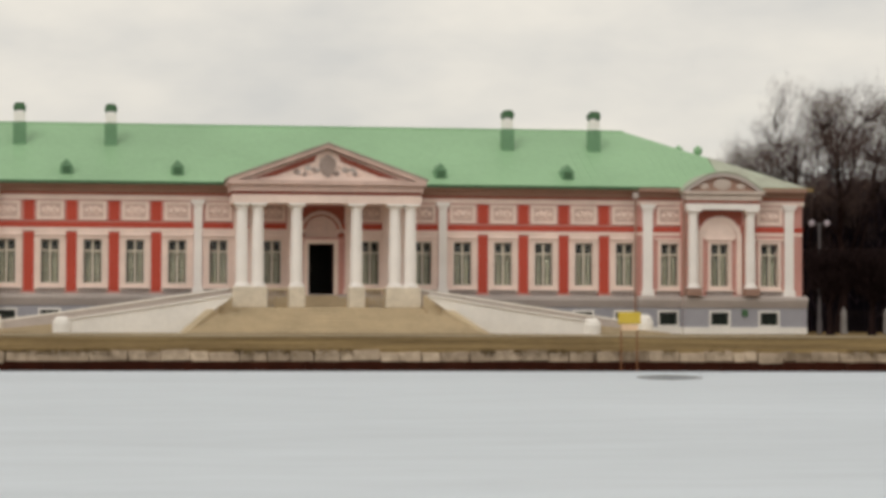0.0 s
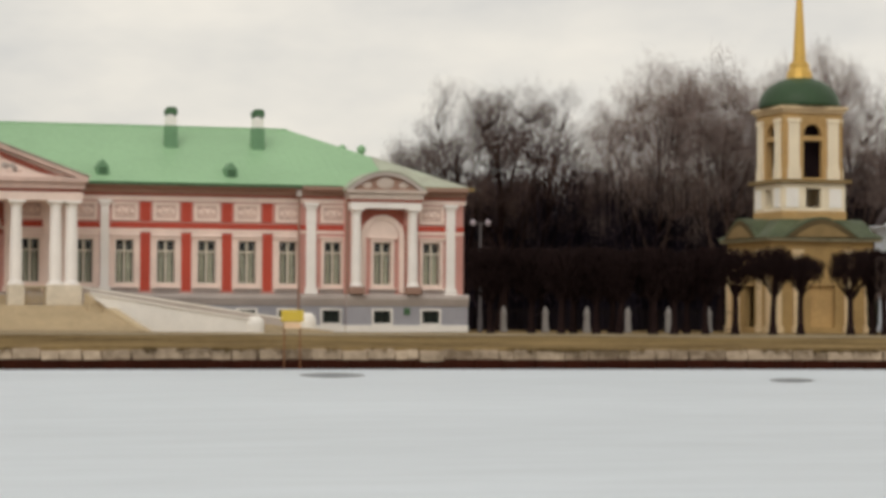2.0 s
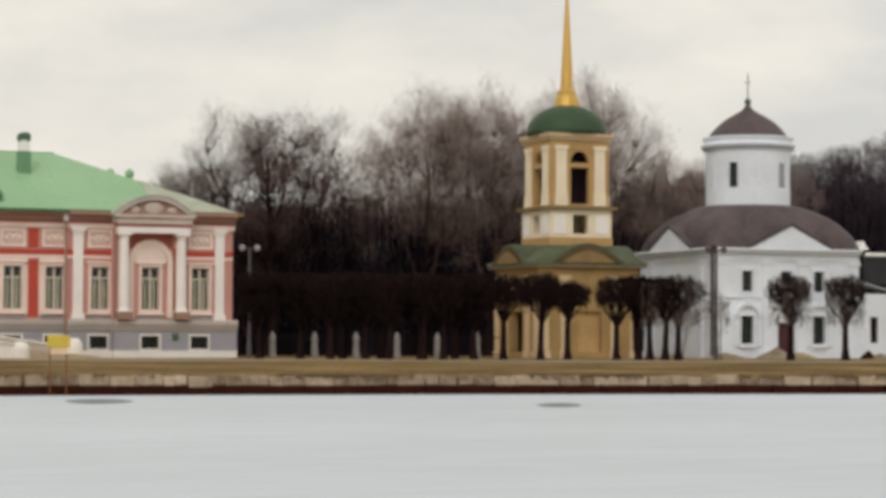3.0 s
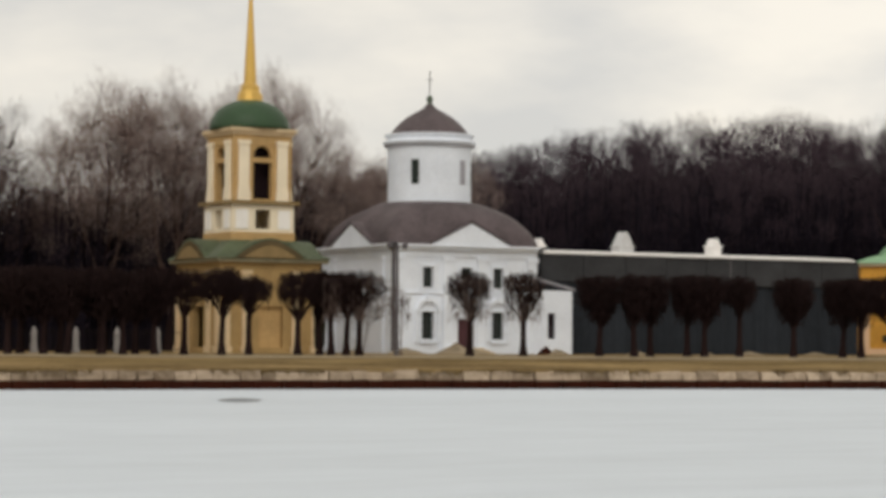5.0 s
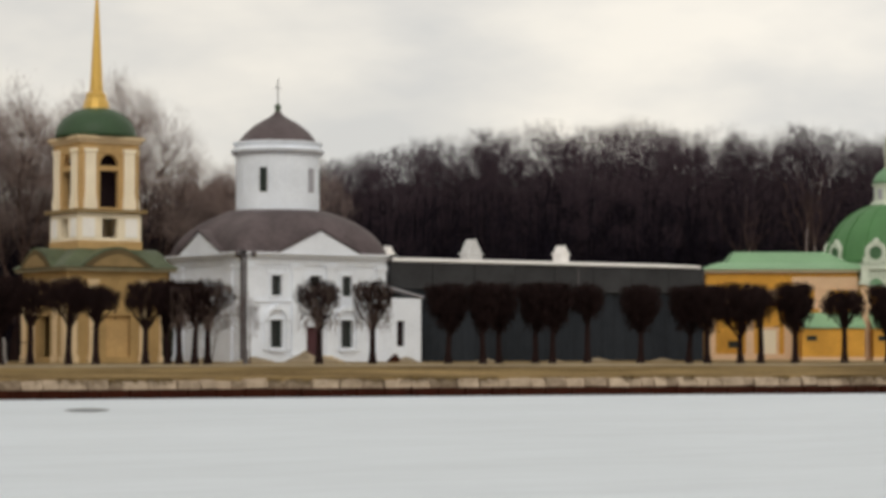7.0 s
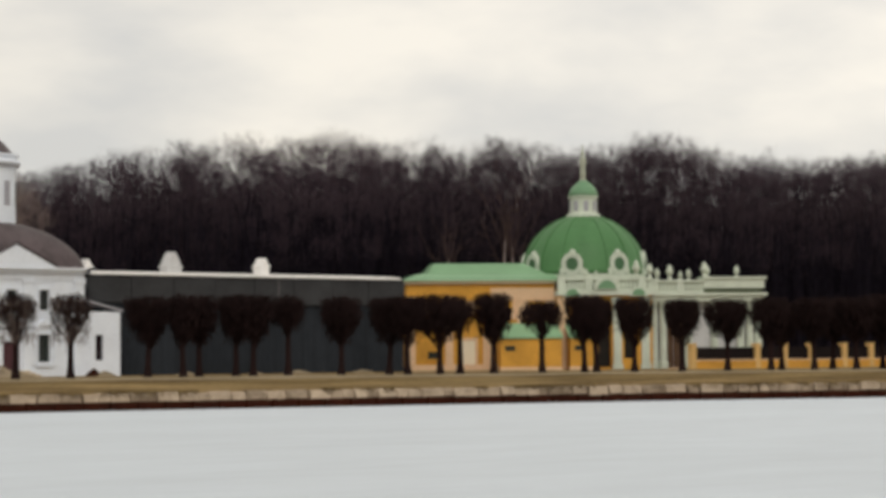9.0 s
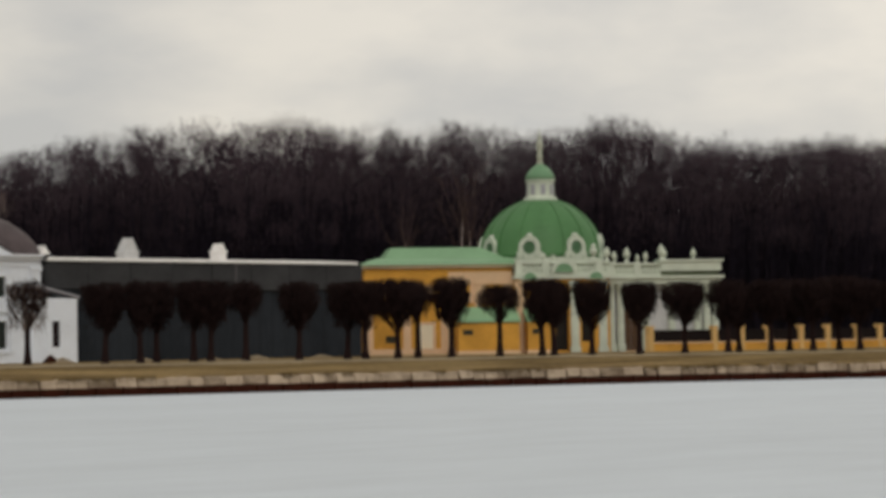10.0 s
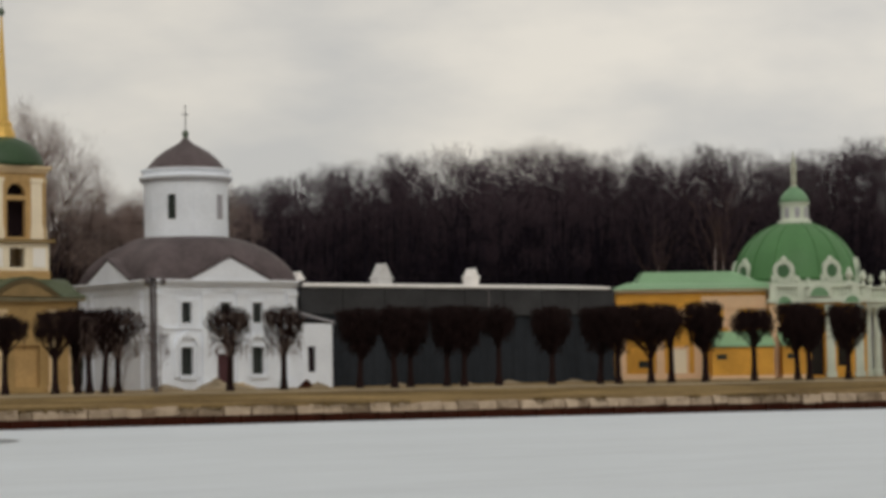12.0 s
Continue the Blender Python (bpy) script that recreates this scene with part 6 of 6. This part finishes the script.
# ---- tall bare trees ----
DARK = [tree_object("tall_bare_tree", clumped_tree(31 + k, 21.0, 5.2, 0.3, 12, 130, 75, 0.6, 0.75, 0.42), "tall leafless dark brown park tree", "tree", "tall trees behind the palace", TWIG, 0.02, BARK, 0.0115, LINDEN) for k in range(2)]
PALE = [tree_object("tall_bare_tree", clumped_tree(41 + k, 21.0, 5.0, 0.32, 12, 165, 88, 0.58, 0.7, 0.3), "tall leafless pale grey-brown park tree", "tree", "tall trees behind the palace", PALE_TWIG, 0.016, BARK, 0.0105, TWIG) for k in range(3)]
big = []
for az, y, h in ((15.0, 186, 12.8), (15.7, 182, 15.6), (16.6, 180, 18.6), (17.5, 178, 19.4), (18.5, 186, 19.4), (19.5, 190, 16.2), (20.5, 188, 19.4), (21.2, 185, 21.4), (22.0, 188, 22.2), (22.75, 184, 22.0), (23.5, 188, 19.8), (25.2, 186, 23.2), (25.9, 183, 21.8), (26.9, 188, 18.0), (27.7, 184, 17.0), (28.5, 190, 17.2), (29.7, 186, 17.6)):
    big.append((y * math.tan(radians(az)), y, h / 21.0, az))
plant(DARK, [p for p in big if p[3] < 19.5])
plant(PALE, [p for p in big if p[3] > 19.5])
birch = [tree_object("pale_birch", bare_tree(71 + k, 24.0, (0, 3, 4, 2), 7, 0.6, 0.2, 0.26), "slender birch with pale bark before the wood", "tree", "birches", WOOD_TWIG, 0.014, BIRCH, 0.0, TWIG) for k in range(2)]
plant(birch, [(153.6, 181.0, 0.82, 0.4), (160.9, 181.5, 0.98, 2.0), (162.4, 181.0, 0.92, 4.0)])

SAPLING = [tree_object("sapling", bare_tree(91 + k, 4.6, (0, 4, 4, 3), 7, 0.3, 0.4, 0.05), "thin grey leafless sapling before the church", "tree", "saplings", TWIG, 0.01, TWIG) for k in range(2)]
plant(SAPLING, [(68.0, 126.0, 1.0, 0.5), (64.6, 124.5, 0.8, 2.5)])

# ---- the wood behind, one mass of leafless trees ----
wood_rng = np.random.default_rng(5)


protos = [clumped_tree(101 + k, 20.0, 3.0, 0.3, 7, 62, 34, 0.5, 0.72, 0.2) for k in range(8)]
limbs, twigs = [], []


def scatter(rows, x, y, s, turn, min_r, bare=0.0):
    """One tree of the wood; bare: the share of its height, from below, that carries no fine twigs."""
    r = rows.copy()
    r = r[(r[:, 0] < 2) | ((r[:, 6] > bare * 20.0) & (r[:, 6] < 20.5))]
    c, n = math.cos(turn), math.sin(turn)
    for o in (1, 4):
        px = r[:, o] * c - r[:, o + 1] * n
        py = r[:, o] * n + r[:, o + 1] * c
        r[:, o], r[:, o + 1], r[:, o + 2] = px * s + x, py * s + y, r[:, o + 2] * s + 1.4
    r[:, 7:9] = np.maximum(r[:, 7:9] * s, min_r)
    limbs.append(r[r[:, 0] < 3])
    twigs.append(r[r[:, 0] >= 3])


for row in range(4):
    y = 189 + row * 8
    x = 36.0 if row > 1 else 60.0
    while x < 1.31 * y:
        far = math.hypot(x, y)
        az = math.degrees(math.atan2(x, y))
        rise = float(np.interp(az, (12, 19, 24, 27, 30.3, 31.7, 33.7, 35.8, 37.4, 39, 41.1, 42.1, 42.9, 44.3, 45.6, 46.5, 47.3, 48, 48.5, 50, 51.3),
                               (0.052, 0.062, 0.066, 0.071, 0.080, 0.0862, 0.0905, 0.092, 0.096, 0.090, 0.088, 0.094, 0.086, 0.090, 0.093, 0.089, 0.081, 0.086, 0.0795, 0.083, 0.082)))
        h = 0.9 + rise * far + 0.9 * noise.noise(Vector((x * 0.16, y * 0.11, 2.0))) + wood_rng.normal(0, 0.35)
        scatter(protos[int(wood_rng.integers(8))], x + wood_rng.normal(0, 0.8), y + wood_rng.normal(0, 1.5), h / 20.0, wood_rng.uniform(0, 6.28), 0.021, 0.25 if row == 0 else 0.55)
        x += 3.9 + wood_rng.normal(0, 0.6)
coarse = [bare_tree(131 + k, 20.0, (0, 4, 4, 4), 10, 0.25, 0.5, 0.26) for k in range(4)]
for y in (224, 231):
    x = 110.0
    while x < 1.31 * y:
        az = math.degrees(math.atan2(x, y))
        h = 1.0 + math.hypot(x, y) * float(np.interp(az, (24, 30, 37, 44, 52), (0.064, 0.077, 0.087, 0.078, 0.068)))
        scatter(coarse[int(wood_rng.integers(4))], x, y + wood_rng.normal(0, 1.5), h / 20.0, wood_rng.uniform(0, 6.28), 0.045)
        x += 5.2 + wood_rng.normal(0, 0.6)
limbs, twigs = np.concatenate(limbs), np.concatenate(twigs)
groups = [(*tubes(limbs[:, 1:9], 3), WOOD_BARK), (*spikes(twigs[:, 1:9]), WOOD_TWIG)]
tagged(new("wood", mesh_mixed("wood", groups)), "dense purple-brown leafless wood behind the buildings", "woodland", kind="stuff")

# undergrowth: upright stems and brush at the foot of the wood
stems, sprays = [], []
for k in range(29000):
    x = wood_rng.uniform(30, 300) if k < 21000 else wood_rng.uniform(34, 112)
    y = wood_rng.uniform(184, 222)
    tall = float(np.interp(math.degrees(math.atan2(x, y)), (10, 13, 15, 27, 31, 36), (9.0, 11.0, 14.0, 14.0, 15.5, 17.5)))
    h = wood_rng.uniform(2.5, 8.0) if k % 3 == 0 else wood_rng.uniform(0.55, 1.0) * tall
    lean = wood_rng.normal(0, 0.05, 2)
    stems.append((x, y, 1.2, x + lean[0] * h, y + lean[1] * h, 1.2 + h, 0.05 if k % 3 == 0 else 0.12 if k < 21000 else 0.1, 0.03))
    for j in range(2):
        t = wood_rng.uniform(0.4, 1.0)
        a = wood_rng.normal(0, 0.6, 2)
        l = wood_rng.uniform(0.8, 2.4)
        sprays.append((x + lean[0] * h * t, y + lean[1] * h * t, 1.2 + h * t, x + lean[0] * h * t + a[0] * l, y + lean[1] * h * t + a[1] * l, 1.2 + h * t + l * 0.8, 0.06, 0.02))
cut = 21000
# poles of the farthest trees close the wood
for k in range(7000):
    x = wood_rng.uniform(60, 315)
    y = wood_rng.uniform(222, 236)
    h = math.hypot(x, y) * float(np.interp(math.degrees(math.atan2(x, y)), (16, 24, 30, 37, 44, 52), (0.047, 0.059, 0.071, 0.085, 0.072, 0.062))) * wood_rng.uniform(0.72, 1.0)
    lean = wood_rng.normal(0, 0.035, 2) * h
    stems.append((x, y, 1.2, x + lean[0], y + lean[1], 1.2 + h, 0.17, 0.06))
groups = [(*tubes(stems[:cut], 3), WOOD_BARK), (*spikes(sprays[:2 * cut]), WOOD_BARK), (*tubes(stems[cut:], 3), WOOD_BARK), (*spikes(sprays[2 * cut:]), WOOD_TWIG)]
tagged(new("undergrowth", mesh_mixed("undergrowth", groups)), "dark tangled leafless brush under the wood", "undergrowth", kind="stuff")

# ---- small things on the ground and ice ----
patch(23.3, 97.4, 2.75, 7.5, 3)
patch(39.8, 87.4, 1.75, 6.0, 8)


def heap(x, y, w, h, material, name, label, seed):
    bm = bmesh.new()
    rings = []
    for i in range(6):
        f = i / 5
        rings.append([bm.verts.new((w / 2 * (1 - f) * math.cos(2 * math.pi * k / 18) * (1 + 0.2 * noise.noise(Vector((k * 0.7, seed, f)))), 0.7 * w / 2 * (1 - f) * math.sin(2 * math.pi * k / 18), -0.1 + h * f ** 0.8 * (1 + 0.3 * noise.noise(Vector((k, f * 3, seed)))))) for k in range(18)])
    for a, b in zip(rings, rings[1:]):
        for k in range(18):
            bm.faces.new((a[k], a[(k + 1) % 18], b[(k + 1) % 18], b[k]))
    ob = link(name, bm, material, smooth=True)
    ob.location = (x, y, ground_z(x, y))
    tagged(ob, label, "heap", "heaps by the buildings")


for x, y, w, h in ((84.0, 155.0, 3.6, 0.55), (88.6, 155.5, 3.6, 0.85), (90.6, 155.9, 2.6, 0.45), (80.5, 156.5, 2.6, 0.4), (97.5, 155.5, 2.6, 0.45), (106, 157.0, 3.0, 0.35), (113, 157.4, 2.4, 0.3), (117, 157.0, 3.5, 0.4), (124, 157.2, 3.0, 0.35)):
    heap(x, y, w, h, MOUND, "sand_mound", "low heap of tan sand and rubble by the wall", x)

heap(96.6, 155.6, 1.6, 0.75, BANK_WET, "brush_heap", "small dark heap of brushwood by the apse", 5.0)

# stone blocks of the bank, laid last
shapes = []
for k in range(8):
    w = 0.55 + 0.13 * k
    bm = soft_box(-w / 2, w / 2, -0.12 - 0.02 * (k % 3), 0.55, 0.0, 0.5, 0.05)
    for vert in bm.verts:
        vert.co += Vector((random.uniform(-0.03, 0.03), 0.25 * vert.co.z + random.uniform(-0.03, 0.03), random.uniform(-0.03, 0.03)))
    me = bpy.data.meshes.new("stone")
    bmesh.ops.recalc_face_normals(bm, faces=bm.faces)
    bm.to_mesh(me)
    bm.free()
    me.materials.append(BANK_STONE)
    shapes.append((w, me))
x = -26.0
while x < 134:
    w, me = random.choice(shapes)
    ob = new("stone", me)
    ob.parent = bank
    xm = x + w / 2
    tilt = math.atan2(shore_far(xm + 0.5) - shore_far(xm - 0.5), 1.0)
    ob.location = (xm, shore_far(xm) - 109 + 0.2 + random.uniform(-0.08, 0.08), 0.42 + random.uniform(-0.06, 0.04))
    ob.rotation_euler = (random.uniform(-0.03, 0.03), random.uniform(-0.02, 0.02), tilt)
    x += w + (0.0 if random.random() < 0.85 else 0.05)

# tufts of dead grass that hang over the edge of the bank
tufts = []
tuft_rng = np.random.default_rng(12)
for k in range(20000):
    x = tuft_rng.uniform(-28, 134)
    if noise.noise(Vector((x * 0.17, 4.0, 1.0))) + 0.45 * noise.noise(Vector((x * 0.9, 1.0, 7.0))) < 0.0:
        continue
    y = shore_far(x) + tuft_rng.uniform(0.18, 1.0)
    z = 0.94
    tufts.append((x, y, z, x + tuft_rng.normal(0, 0.12), y - tuft_rng.uniform(0.05, 0.45), z + tuft_rng.uniform(-0.36, 0.14), 0.035, 0.01))
tagged(new("grass_tuft", mesh_of("grass_tuft", *spikes(tufts), GRASS)), "dead brown grass hanging over the stone edge", "grass", kind="stuff")
